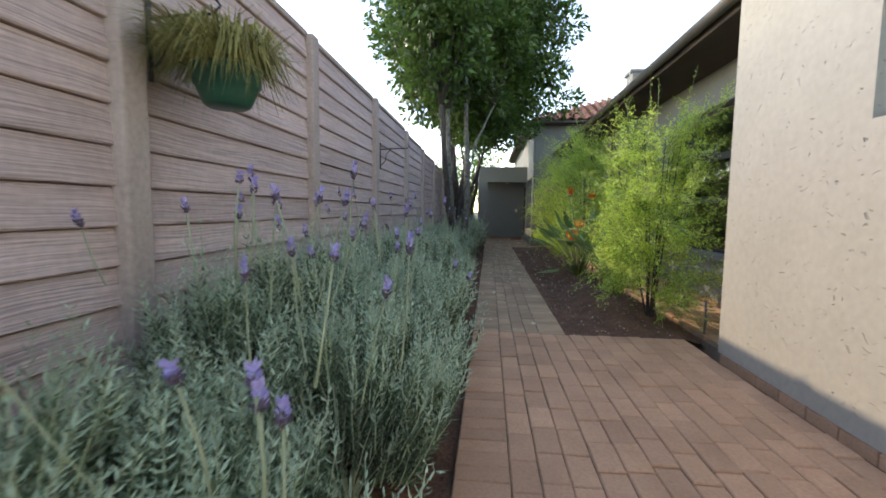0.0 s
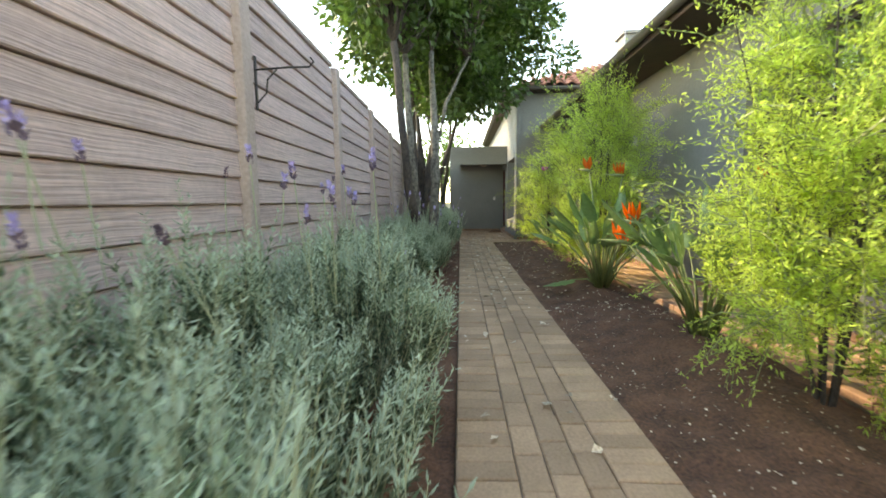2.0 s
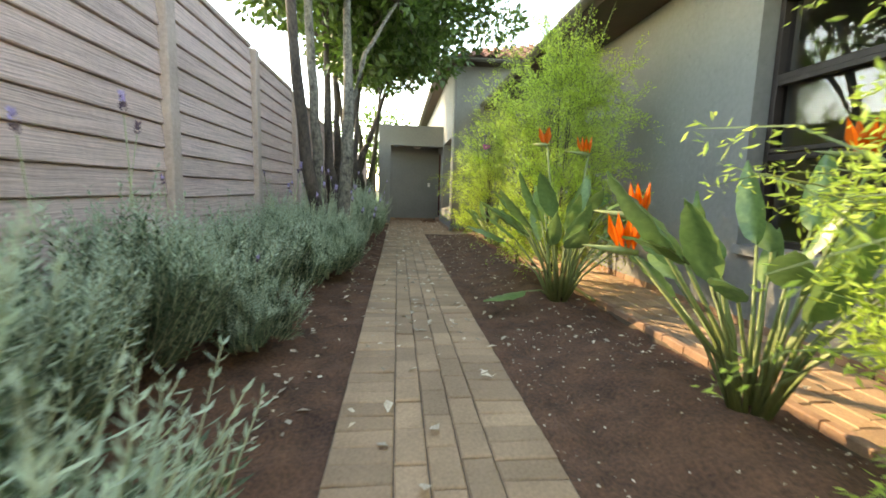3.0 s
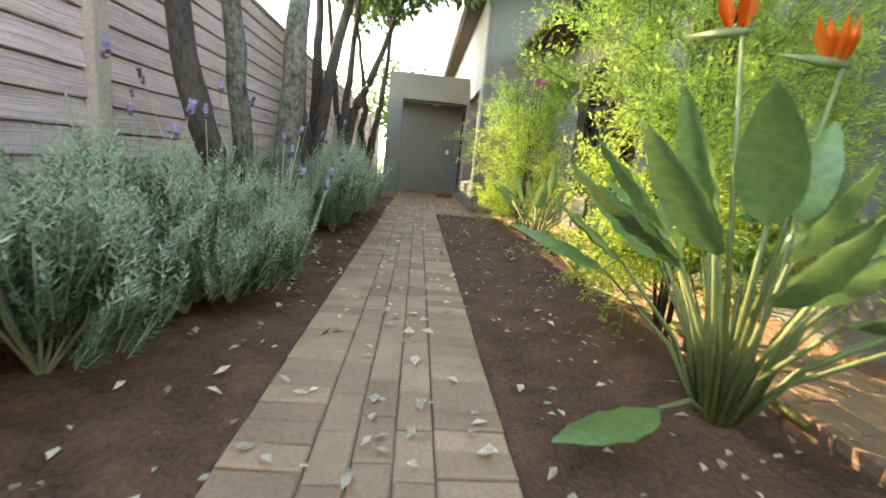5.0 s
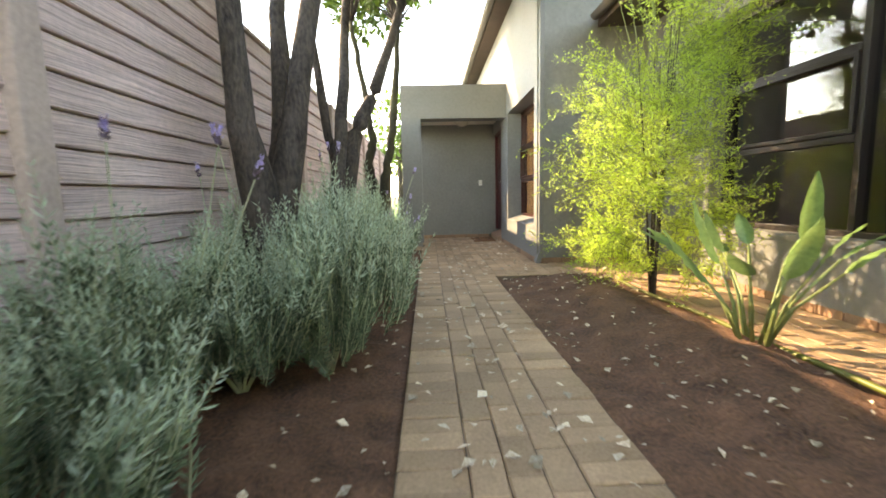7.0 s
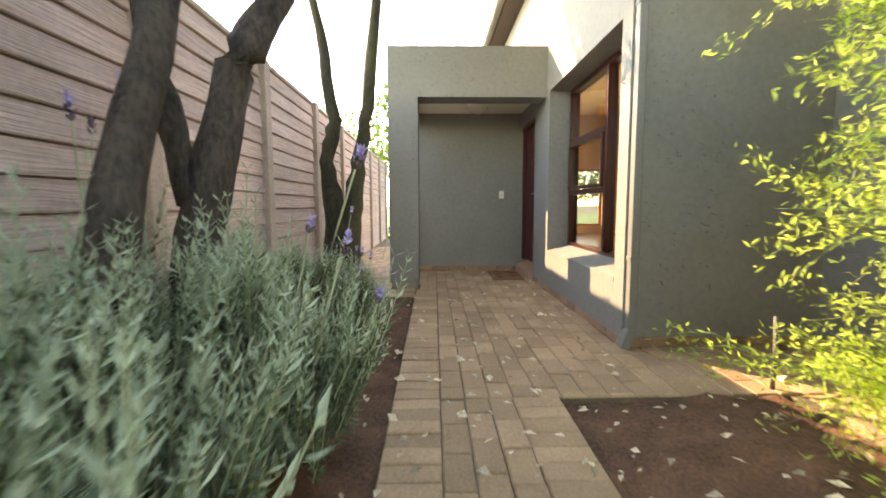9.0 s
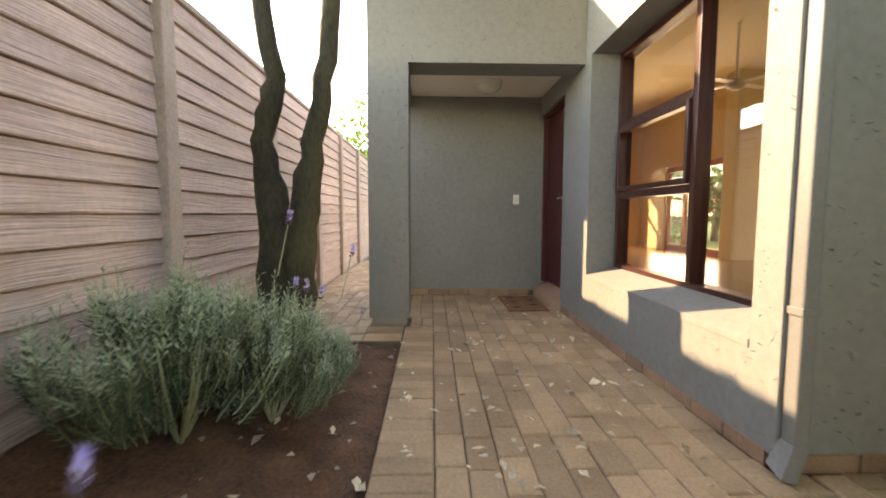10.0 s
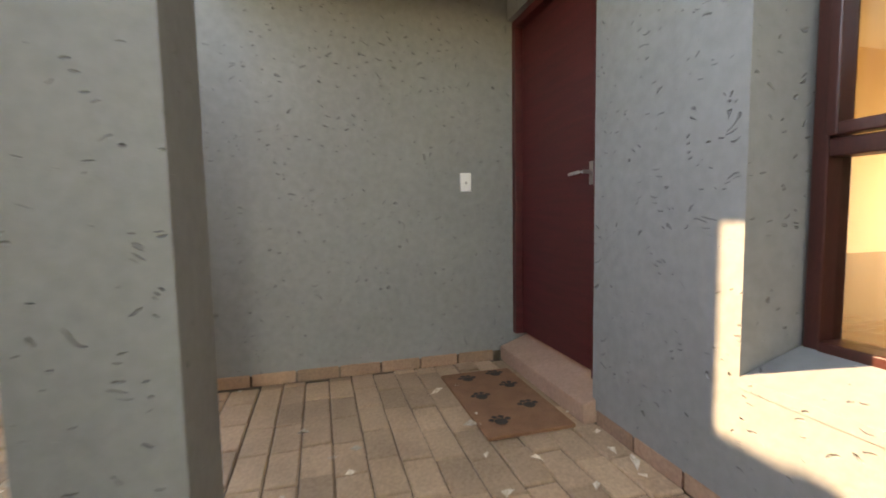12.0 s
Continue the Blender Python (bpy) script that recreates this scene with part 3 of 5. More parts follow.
for px, py in ((-0.10, -0.26), (0.10, -0.14), (-0.09, 0.02), (0.11, 0.12), (-0.08, 0.27), (0.10, 0.30)):
    pb = bmesh.new()
    for ox, oy, r in ((0, 0, 0.032), (-0.04, 0.02, 0.015), (-0.016, 0.045, 0.015), (0.016, 0.045, 0.015), (0.04, 0.02, 0.015)):
        c = bmesh.ops.create_circle(pb, cap_ends=True, radius=r, segments=10)
        for v in c["verts"]:
            v.co += Vector((px + ox, py + oy, 0.0185))
    part("paw_print", pb, M_MATMARK, MATTHING)
LIGHT = thing("ceiling_light", (0.83, 16.95, 2.37), "round opal glass porch ceiling light, unlit", "lamp")
dome = bmesh.new()
bmesh.ops.create_uvsphere(dome, u_segments=24, v_segments=12, radius=0.14)
bmesh.ops.delete(dome, geom=[v for v in dome.verts if v.co.z > 0.001], context="VERTS")
for v in dome.verts:
    v.co.z *= 0.75
for f in dome.faces:
    f.smooth = True
dome_ob = part("shade", dome, M_OPAL, LIGHT)
dome_ob.location.z = -0.022
part("base", lists("base", *tube([(0, 0, 0), (0, 0, -0.024)], [0.15, 0.15], 24), M_WHITE), M_WHITE, LIGHT)
BELL = thing("bell_push", (1.25, 17.54, 1.16), "small white doorbell plate on the wall", "doorbell")
part("plate", boxed(-0.036, 0.036, -0.012, 0, -0.058, 0.058, bevel=0.004), M_WHITE, BELL)
part("button", lists("button", *tube([(0, -0.010, -0.005), (0, -0.017, -0.005)], [0.009, 0.008], 10), M_STEEL), M_STEEL, BELL)

PIPE = thing("downpipe", (1.585, 13.70, 0.0), "square grey painted downpipe at the wall corner", "downpipe")
part("pipe", boxed(-0.030, 0.030, -0.012, 0.056, 0.10, 3.95, bevel=0.008), M_PIPE, PIPE)
shoe = lists("shoe", [Vector(p) for p in ((-0.032, -0.014, 0.14), (0.032, -0.014, 0.14), (0.032, 0.056, 0.14), (-0.032, 0.056, 0.14),
             (-0.085, -0.03, 0.02), (-0.025, -0.03, 0.005), (0.0, 0.056, 0.005), (-0.085, 0.05, 0.05))],
             [(0, 1, 2, 3), (0, 4, 5, 1), (1, 5, 6, 2), (2, 6, 7, 3), (3, 7, 4, 0)], M_PIPE)
part("shoe", shoe, M_PIPE, PIPE, "splayed grey outlet shoe")
for z in (0.62, 2.3):
    part("clamp", boxed(-0.036, 0.036, -0.018, 0.058, z, z + 0.03, bevel=0.003), M_PIPE, PIPE)
PIPE2 = thing("downpipe", (2.90, 9.31, 0.0), "dark downpipe on the bedroom wall", "downpipe")
part("pipe", lists("pipe", *tube([(0, 0, 0.06), (0, 0, 2.9), (-0.35, 0, 3.1)], [0.04, 0.04, 0.04], 12), M_FASCIA, True), M_FASCIA, PIPE2)

# ---- fence ----
FOOT = bmesh.new()
box(FOOT, -1.37, -1.27, -3.6, 26, -0.3, -0.001)
structure("wall_fence_footing", FOOT, M_POST, "low concrete footing under the slat fence", "footing")
POSTS = [-3.4, -1.55, 0.28, 2.09, 4.02, 6.05, 7.87, 9.66, 11.36, 13.1, 14.75, 16.42, 18.04, 19.55, 21.25, 22.9, 24.5]
fence = thing("wall_fence", (-1.3, 0, 0), "pinkish moulded concrete slat fence with posts", "fence", kind="structure")


def top_at(y):
    return 2.44 if y < 5 else 2.44 - 0.2 * min(1, (y - 5) / 7)


plank_cache = {}


def plank_mesh(length, height):
    """A lapped slat, thin at the top and thick at the foot, ends a little worn."""
    key = (round(length, 3), round(height, 4))
    if key not in plank_cache:
        l, h = length / 2, height
        prof = [(-0.045, 0.0), (0.026, 0.0), (0.031, 0.006), (0.013, h - 0.007), (-0.008, h), (-0.045, h)]
        verts = [Vector((x, y, z)) for y in (-l, l) for x, z in prof]
        faces = [(i, (i + 1) % 6, (i + 1) % 6 + 6, i + 6) for i in range(6)] + [tuple(reversed(range(6))), tuple(range(6, 12))]
        plank_cache[key] = lists("plank", verts, faces, M_FENCE)
    return plank_cache[key]


def fence_post(y, h):
    b = boxed(-0.06, 0.075, -0.065, 0.065, -0.1, h, bevel=0.014)
    return b


for i, y in enumerate(POSTS):
    post = part("post", fence_post(0, top_at(y) + 0.03), M_POST, fence)
    post.location = (0, y, 0)
for a, b in zip(POSTS, POSTS[1:]):
    h = top_at((a + b) / 2) / 16
    for k in range(16):
        p = part("plank", plank_mesh(round(b - a - 0.12, 2), h), M_FENCE, fence)
        p.location = (0, (a + b) / 2, k * h)
    cap = part("coping", boxed(-0.05, 0.035, -(b - a) / 2 + 0.066, (b - a) / 2 - 0.066, 0, 0.04, bevel=0.008), M_POST, fence)
    cap.location = (0, (a + b) / 2, 16 * h)

# ---- trees ----
def limb_mesh(name, limbs, seed, mat=None, sides=9):
    rng = random.Random(seed)
    pieces = []
    for pts in limbs:
        dense, radii = [], []
        for (p, q) in zip(pts, pts[1:]):
            for k in range(5):
                t = k / 5
                dense.append(Vector(p[:3]).lerp(Vector(q[:3]), t) + Vector((rng.uniform(-1, 1), rng.uniform(-1, 1), 0)) * 0.012)
                radii.append((p[3] * (1 - t) + q[3] * t) * rng.uniform(0.93, 1.10))
        dense.append(Vector(pts[-1][:3]))
        radii.append(pts[-1][3])
        pieces.append(tube(dense, radii, sides, 0.06, rng))
    return lists(name, *merge(pieces), mat or M_BARK, True)


def leaf_clumps(name, mat, clumps, count, size, seed, slim=0.5, droop=0.0):
    """Loose clumps of single leaves, thicker towards their rims, with gaps."""
    rng = random.Random(seed)
    pieces = []
    for (cx, cy, cz, r) in clumps:
        for _ in range(int(count * r * r)):
            d = rand_dir(rng)
            p = Vector((cx, cy, cz)) + Vector((d.x, d.y, d.z * 0.75)) * r * rng.random() ** 0.4
            along = (d + rand_dir(rng) * 0.9 + Vector((0, 0, -droop))).normalized()
            side = along.cross(rand_dir(rng)).normalized()
            s = size * rng.uniform(0.6, 1.25)
            pieces.append(leaf(p, along, side, s, s * slim))
    return lists(name, *merge(pieces), mat)


def twigs(name, roots, clumps, radius, seed):
    rng = random.Random(seed)
    limbs = []
    for (cx, cy, cz, r) in clumps:
        c = Vector((cx, cy, cz))
        a = min(roots, key=lambda p: (Vector(p) - c).length)
        mid = Vector(a).lerp(c, 0.5) + Vector((rng.uniform(-.2, .2), rng.uniform(-.2, .2), rng.uniform(0, .25)))
        limbs.append([(*a, radius), (*mid, radius * 0.6), (*c, radius * 0.2)])
    return limb_mesh(name, limbs, seed + 1, sides=5)


def crown_points(centre, radii, n, size, seed, floor):
    rng = random.Random(seed)
    out = []
    while len(out) < n:
        d = rand_dir(rng) * rng.random() ** 0.45
        p = Vector(centre) + Vector((d.x * radii[0], d.y * radii[1], d.z * radii[2]))
        if p.z > floor:
            out.append((p.x, p.y, p.z, size * rng.uniform(0.6, 1.15)))
    return out


def tree(label, limbs, clumps, roots, seed, leaf_size=0.155, density=980, mat=None, group="trees along the fence", bark=None):
    base = limbs[0][0]
    t = thing("tree", (base[0], base[1], 0), label, "tree", group)
    off = Vector((base[0], base[1], 0))
    shift = lambda ps: [(p[0] - off.x, p[1] - off.y, *p[2:]) for p in ps]
    part("trunk", limb_mesh("trunk", [shift(l) for l in limbs], seed, bark), M_BARK, t)
    if clumps:
        part("branch", twigs("branch", [p[:3] for p in shift(roots)], shift(clumps), 0.02, seed + 3), M_BARK, t)
        part("crown", leaf_clumps("crown", mat or M_TREE, shift(clumps), density, leaf_size, seed + 5), mat or M_TREE, t)
    return t


tree("leaning dark-barked tree trunk beside the fence",
     [[(-0.60, 7.86, -0.1, 0.085), (-0.62, 7.80, 0.7, 0.07), (-0.70, 7.66, 1.3, 0.06), (-0.85, 7.5, 3.2, 0.045)]],
     crown_points((-0.75, 7.9, 5.2), (1.1, 1.6, 1.9), 46, 0.66, 11, 3.35), [(-0.85, 7.5, 3.2)], 21)
tree("slender pale tree trunk with mossy bark",
     [[(-0.66, 8.30, -0.1, 0.08), (-0.66, 8.28, 0.9, 0.065), (-0.72, 8.25, 1.8, 0.055), (-0.8, 8.35, 3.3, 0.045)]],
     crown_points((-0.9, 9.6, 5.6), (1.5, 1.3, 2.1), 26, 0.70, 12, 3.4), [(-0.8, 8.35, 3.3)], 22, bark=M_BARK_PALE)
tree("rough dark tree trunk with pale lichen spots",
     [[(-0.40, 8.34, -0.1, 0.095), (-0.39, 8.36, 0.8, 0.078), (-0.36, 8.45, 1.7, 0.07), (-0.45, 9.2, 3.6, 0.045)],
      [(-0.37, 8.5, 1.8, 0.04), (-0.2, 8.9, 2.7, 0.03), (0.2, 9.8, 3.7, 0.02)]],
     crown_points((0.2, 10.6, 5.3), (1.7, 1.6, 2.3), 40, 0.72, 13, 3.05), [(-0.45, 9.2, 3.6), (0.2, 9.8, 3.7)], 23, bark=M_BARK_PALE)
tree("dark many-stemmed tree with a dense green crown",
     [[(-0.84, 10.72, -0.1, 0.15), (-0.84, 10.70, 0.7, 0.12), (-0.92, 10.6, 1.5, 0.075), (-0.95, 10.6, 3.3, 0.045)],
      [(-0.80, 10.74, 0.5, 0.10), (-0.68, 10.9, 1.5, 0.075), (-0.4, 11.3, 3.3, 0.045)],
      [(-0.84, 10.76, 0.4, 0.09), (-0.82, 11.1, 1.5, 0.07), (-0.95, 11.6, 3.2, 0.045)]],
     crown_points((0.4, 12.0, 6.0), (2.35, 1.7, 2.9), 66, 0.76, 14, 3.15) + crown_points((-1.8, 11.6, 6.2), (1.3, 1.4, 2.5), 22, 0.70, 15, 3.4) + crown_points((-0.2, 12.4, 3.8), (1.15, 1.5, 0.7), 30, 0.42, 20, 3.3),
     [(-0.95, 10.6, 3.3), (-0.4, 11.3, 3.3), (-0.95, 11.6, 3.2)], 24)
tree("slim dark trunk leaning along the fence",
     [[(-0.66, 11.70, -0.1, 0.085), (-0.65, 11.82, 0.7, 0.068), (-0.63, 12.2, 1.65, 0.056), (-0.6, 12.7, 3.2, 0.035)]],
     crown_points((-0.8, 12.6, 5.0), (1.1, 0.9, 1.2), 10, 0.6, 18, 3.7), [(-0.6, 12.7, 3.2)], 27)
tree("forked dark tree leaning over the lavender",
     [[(-0.72, 12.40, -0.1, 0.105), (-0.68, 12.43, 0.9, 0.085), (-0.57, 12.57, 1.54, 0.075), (-0.38, 12.75, 2.0, 0.06), (0.0, 13.2, 3.3, 0.035)],
      [(-0.69, 12.43, 1.02, 0.055), (-0.82, 12.45, 1.5, 0.045), (-1.0, 12.4, 3.1, 0.03)]],
     crown_points((-0.3, 13.5, 5.3), (1.4, 1.0, 1.4), 14, 0.62, 16, 4.0), [(-1.0, 12.4, 3.1), (0.0, 13.2, 3.3)], 25)
tree("two-stemmed knotty tree beside the porch",
     [[(-0.73, 14.74, -0.1, 0.15), (-0.70, 14.76, 0.4, 0.105), (-0.68, 14.78, 0.95, 0.092), (-0.75, 14.8, 1.4, 0.068), (-0.66, 14.8, 1.75, 0.06), (-0.80, 14.75, 2.7, 0.04), (-0.9, 14.7, 3.4, 0.03)],
      [(-0.58, 14.80, -0.1, 0.15), (-0.57, 14.80, 0.4, 0.11), (-0.54, 14.82, 0.9, 0.092), (-0.46, 14.84, 1.4, 0.066), (-0.36, 14.86, 2.0, 0.056), (-0.24, 14.85, 3.4, 0.035)],
      [(-0.68, 14.8, 1.7, 0.03), (-0.60, 14.79, 1.78, 0.015)], [(-0.48, 14.84, 1.32, 0.03), (-0.52, 14.82, 1.42, 0.02)]],
     crown_points((-0.9, 14.8, 4.9), (0.8, 0.8, 0.8), 9, 0.55, 17, 3.9) + crown_points((-0.7, 16.2, 5.1), (1.2, 1.4, 1.1), 26, 0.6, 19, 4.2), [(-0.9, 14.7, 3.4), (-0.24, 14.85, 3.4)], 26, bark=M_BARK_MOSS)
M_FARLEAF = material("far_tree_leaf", (0.11, 0.21, 0.032), (0.055, 0.12, 0.02), 0.5, 1.2, 12, 0, island=0.35, through_light=0.4)
for fx, fy, fz, fr, seed in ((-1.0, 26.5, 3.4, 2.6, 31), (-4.5, 31.0, 3.2, 2.8, 32), (8.0, 30.5, 2.0, 2.2, 33), (11.5, 31.0, 2.2, 2.6, 34), (15.0, 30.0, 2.4, 2.8, 35), (20, 24, 2.8, 3.0, 36), (20, 17, 2.8, 3.0, 37), (8.6, 27.4, 1.3, 1.3, 38), (10.6, 28.2, 1.6, 1.6, 39), (12.8, 28.6, 1.7, 1.7, 40)):
    tree("leafy light green garden tree beyond the house", [[(fx, fy, -0.1, 0.14), (fx, fy, fz * 0.7, 0.09), (fx + 0.2, fy, fz * 1.2, 0.04)]],
         crown_points((fx, fy, fz), (fr, fr * 0.8, fr * 0.7), 22, 0.85, seed, 0.5), [(fx, fy, fz * 0.7)], seed, 0.24, 170, M_FARLEAF, "garden trees")

# ---- lavender ----
def flower_head(tip, way, rng, blooms, buds):
    """A barrel of dark scales with a paler tuft of petals on top."""
    head = rng.uniform(0.036, 0.060)
    for j in range(34):
        h = rng.random()
        d = rand_dir(rng)
        d = (d - way * d.dot(way)).normalized()
        wide = 0.017 * math.sin(math.pi * min(0.95, 0.2 + 0.75 * h)) + 0.002
        (buds if h < 0.5 else blooms).append(leaf(tip + way * head * h + d * wide * 0.4, (d * 0.7 + way).normalized(), way.cross(d).normalized(), 0.017, 0.012))
    for j in range(6):
        blooms.append(leaf(tip + way * head, (way + rand_dir(rng) * 0.6).normalized(), way.orthogonal().normalized(), 0.028, 0.013))


def lavender_meshes(seed, radius, height, shoots, flowers):
    """Upright leafy shoots in uneven tufts over a woody middle whose shade is put into dark leaf colour, with flower
    spikes on bare stalks.
    """
    rng = random.Random(seed)
    green, tips, stems, blooms, buds = [], [], [], [], []
    tufts = []
    for _ in range(17):
        a, u = rng.uniform(0, 2 * math.pi), rng.random() ** 0.5
        tufts.append((a, u, rng.uniform(0.55, 1.0) * (1 - 0.40 * u * u)))
    for _ in range(14):
        a, lean = rng.uniform(0, 2 * math.pi), rng.uniform(0.1, 0.5)
        stems.append(tube([(0, 0, -0.03), (math.cos(a) * lean * radius, math.sin(a) * lean * radius, height * 0.3),
                           (math.cos(a) * lean * 1.6 * radius, math.sin(a) * lean * 1.6 * radius, height * 0.6)], [0.008, 0.006, 0.003], 4))
    for k in range(shoots):
        a, u, top = tufts[k % len(tufts)]
        level = rng.random() ** 0.7
        root = Vector((math.cos(a), math.sin(a), 0)) * radius * u * (0.5 + 0.5 * level)
        root += Vector((rng.gauss(0, 0.042), rng.gauss(0, 0.042), 0))
        root.z = height * top * (0.10 + 0.58 * level)
        lean = u * (1.15 - 0.75 * level)
        way = Vector((math.cos(a) * math.sin(lean), math.sin(a) * math.sin(lean), math.cos(lean))) + rand_dir(rng) * 0.36
        way = (way + Vector((0, 0, 0.25))).normalized()
        long = height * rng.uniform(0.17, 0.38) * (0.6 + 0.4 * level)
        n = 16
        bend = rand_dir(rng) * 0.04 + Vector((0, 0, 0.05))
        spine = [root + way * long * t + bend * (t * t) for t in [i / n for i in range(n + 1)]]
        stems.append(tube([spine[0], spine[n // 2], spine[n]], [0.0030, 0.0024, 0.0012], 3))
        turn = rng.uniform(0, 6)
        for i in range(1, n + 1):
            d = (spine[i] - spine[i - 1]).normalized()
            for half in (0, 1):
                w = turn + i * 1.57 + half * math.pi
                o = d.orthogonal().normalized()
                out = o * math.cos(w) + d.cross(o) * math.sin(w)
                along = (out + d * rng.uniform(0.55, 1.2)).normalized()
                size = rng.uniform(0.032, 0.052) * (1.0 if i < n - 3 else 0.7)
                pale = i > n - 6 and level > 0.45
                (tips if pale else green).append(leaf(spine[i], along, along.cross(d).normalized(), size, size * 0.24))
    for k in range(flowers):
        a, u = rng.uniform(0, 2 * math.pi), rng.random() ** 0.6
        p = Vector((math.cos(a) * radius * u, math.sin(a) * radius * u, height * rng.uniform(0.60, 0.85)))
        way = (Vector((math.cos(a) * u * 0.35, math.sin(a) * u * 0.35, 1)) + rand_dir(rng) * 0.16).normalized()
        tall = height * rng.uniform(0.22, 0.46)
        tip = p + way * tall
        stems.append(tube([p, p.lerp(tip, 0.5) + rand_dir(rng) * 0.008, tip], [0.0032, 0.0028, 0.0025], 5))
        flower_head(tip, way, rng, blooms if rng.random() < 0.6 else buds, buds)
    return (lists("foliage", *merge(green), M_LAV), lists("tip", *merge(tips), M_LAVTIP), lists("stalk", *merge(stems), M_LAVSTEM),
            lists("bloom", *merge(blooms), M_LAVFLOWER), lists("bud", *merge(buds), M_LAVBUD))


LAVENDER = [lavender_meshes(41, 0.38, 0.84, 430, 2), lavender_meshes(42, 0.40, 0.82, 430, 1), lavender_meshes(43, 0.36, 0.90, 420, 4)]


BUSHES = []


def lavender(x, y, kind, scale, tall, turn, label):
    b = thing("lavender_bush", (x, y, left_soil(x, y)), label, "lavender", "lavender along the fence")
    for nm, me in zip(("foliage", "tip", "stalk", "bloom", "bud"), LAVENDER[kind]):
        tagged(part(nm, me, None, b), kind="stuff")
    b.scale = (scale, scale, scale * tall)
    b.rotation_euler.z = turn
    BUSHES.append(b)


def flower_spike(x, y, z, seed):
    """A single tall flower spike with its top at x, y, z, rising from the nearest bush."""
    rng = random.Random(seed)
    bush = min(BUSHES, key=lambda o: (o.location.x - x) ** 2 + (o.location.y - y) ** 2)
    tip = Vector((x, y, z))
    pull = Vector((bush.location.x - x, bush.location.y - y, 0)) * 0.3
    foot = tip + pull + Vector((0, 0, -0.34))
    mid = tip.lerp(foot, 0.5) + rand_dir(rng) * 0.012
    way = (tip - mid).normalized()
    blooms, buds = [], []
    flower_head(tip, way, rng, blooms, buds)
    back = Matrix.LocRotScale(bush.location, bush.rotation_euler, bush.scale).inverted()
    stalk = lists("flower_stalk", *tube([foot, mid, tip], [0.0042, 0.0036, 0.0032], 6), M_LAVSTEM, True)
    bloom, bud = lists("petals", *merge(blooms), M_LAVFLOWER), lists("calyx", *merge(buds), M_LAVBUD)
    for me in (stalk, bloom, bud):
        me.transform(back)
    stem = part("flower_stalk", stalk, M_LAVSTEM, bush, "pale bare flower stalk")
    part("petals", bloom, M_LAVFLOWER, stem, "pale purple petals")
    part("calyx", bud, M_LAVBUD, stem)


rng = random.Random(77)
IN_BLOOM = "grey-green lavender bush with purple flower spikes"
SPARSE = "sprawling silvery lavender bush with few flowers"
y = -1.35
while y < 5.1:
    for x in (-0.92, -0.46):
        jx, jy = rng.uniform(-0.07, 0.07), rng.uniform(-0.1, 0.1)
        if (y > -0.75 or x < -0.6) and (y < 3.75 or x < -0.6):
            lavender(x + jx, y + jy, rng.choice((0, 1, 2)), rng.uniform(0.9, 1.12), rng.uniform(0.98, 1.2), rng.uniform(0, 6), IN_BLOOM)
    y += 0.52
for x, y, k, s, h in ((-0.95, 5.6, 1, 1.05, 0.95), (-0.62, 5.5, 1, 0.8, 0.8), (-0.95, 6.2, 1, 1.1, 0.95), (-0.75, 6.75, 1, 1.05, 0.95), (-0.98, 7.3, 1, 1.15, 1.0),
                      (-0.62, 7.45, 1, 0.85, 0.95), (-0.80, 8.1, 1, 1.1, 1.05), (-0.50, 7.72, 0, 0.85, 1.3), (-0.85, 7.9, 0, 0.9, 1.2), (-0.80, 8.85, 0, 0.95, 1.0), (-0.85, 9.35, 2, 0.9, 1.1),
                      (-0.42, 10.35, 1, 1.05, 1.25), (-0.75, 10.0, 1, 1.0, 1.1), (-0.50, 10.95, 1, 1.15, 1.3), (-0.85, 10.8, 1, 1.05, 1.2), (-0.52, 11.65, 1, 1.05, 1.3),
                      (-0.42, 12.25, 1, 1.1, 1.25), (-0.82, 12.15, 0, 1.05, 1.2), 
                      (-0.80, 13.95, 1, 1.1, 0.88), (-0.52, 14.22, 1, 0.85, 1.0), (-0.98, 14.5, 1, 0.8, 1.0), (-0.40, 14.75, 1, 0.5, 0.9), (-0.40, 8.05, 2, 0.85, 1.05), (-0.72, 7.65, 2, 0.9, 1.0), (-0.36, 12.55, 2, 0.7, 1.0)):
    lavender(x, y, k, s, h, rng.uniform(0, 6), SPARSE if k == 1 else IN_BLOOM)

SPIKES = ((-0.27, 1.16, 0.99), (-0.39, 1.16, 0.97), (-0.37, 1.06, 0.90), (-0.55, 1.26, 1.15), (-0.60, 1.46, 1.13), (-0.09, 1.46, 0.76), (0.0, 1.46, 0.70),
          (-0.25, -0.64, 0.79), (-0.28, -0.60, 0.81), (-0.22, -0.62, 0.76), (-0.40, -0.64, 0.83), (-0.30, -0.14, 0.99), (-0.75, 0.16, 1.22), (-0.70, 0.17, 1.19), (-0.61, 0.16, 1.17),
          (-0.78, 0.20, 1.10), (-0.95, 0.16, 1.12), (-0.14, 7.75, 0.72), (-0.02, 7.85, 0.66), (-0.01, 7.90, 0.72), (-0.25, 8.15, 0.96), (-0.27, 8.05, 0.83),
          (0.01, 11.92, 1.10), (-0.16, 12.07, 0.92), (-0.04, 11.97, 0.86), (0.03, 12.17, 0.68), (-0.36, 14.25, 0.60), (-0.30, 14.28, 0.57), (-0.40, 14.22, 0.62))
for i, (x, y, z) in enumerate(SPIKES):
    flower_spike(x, y, z, 300 + i)

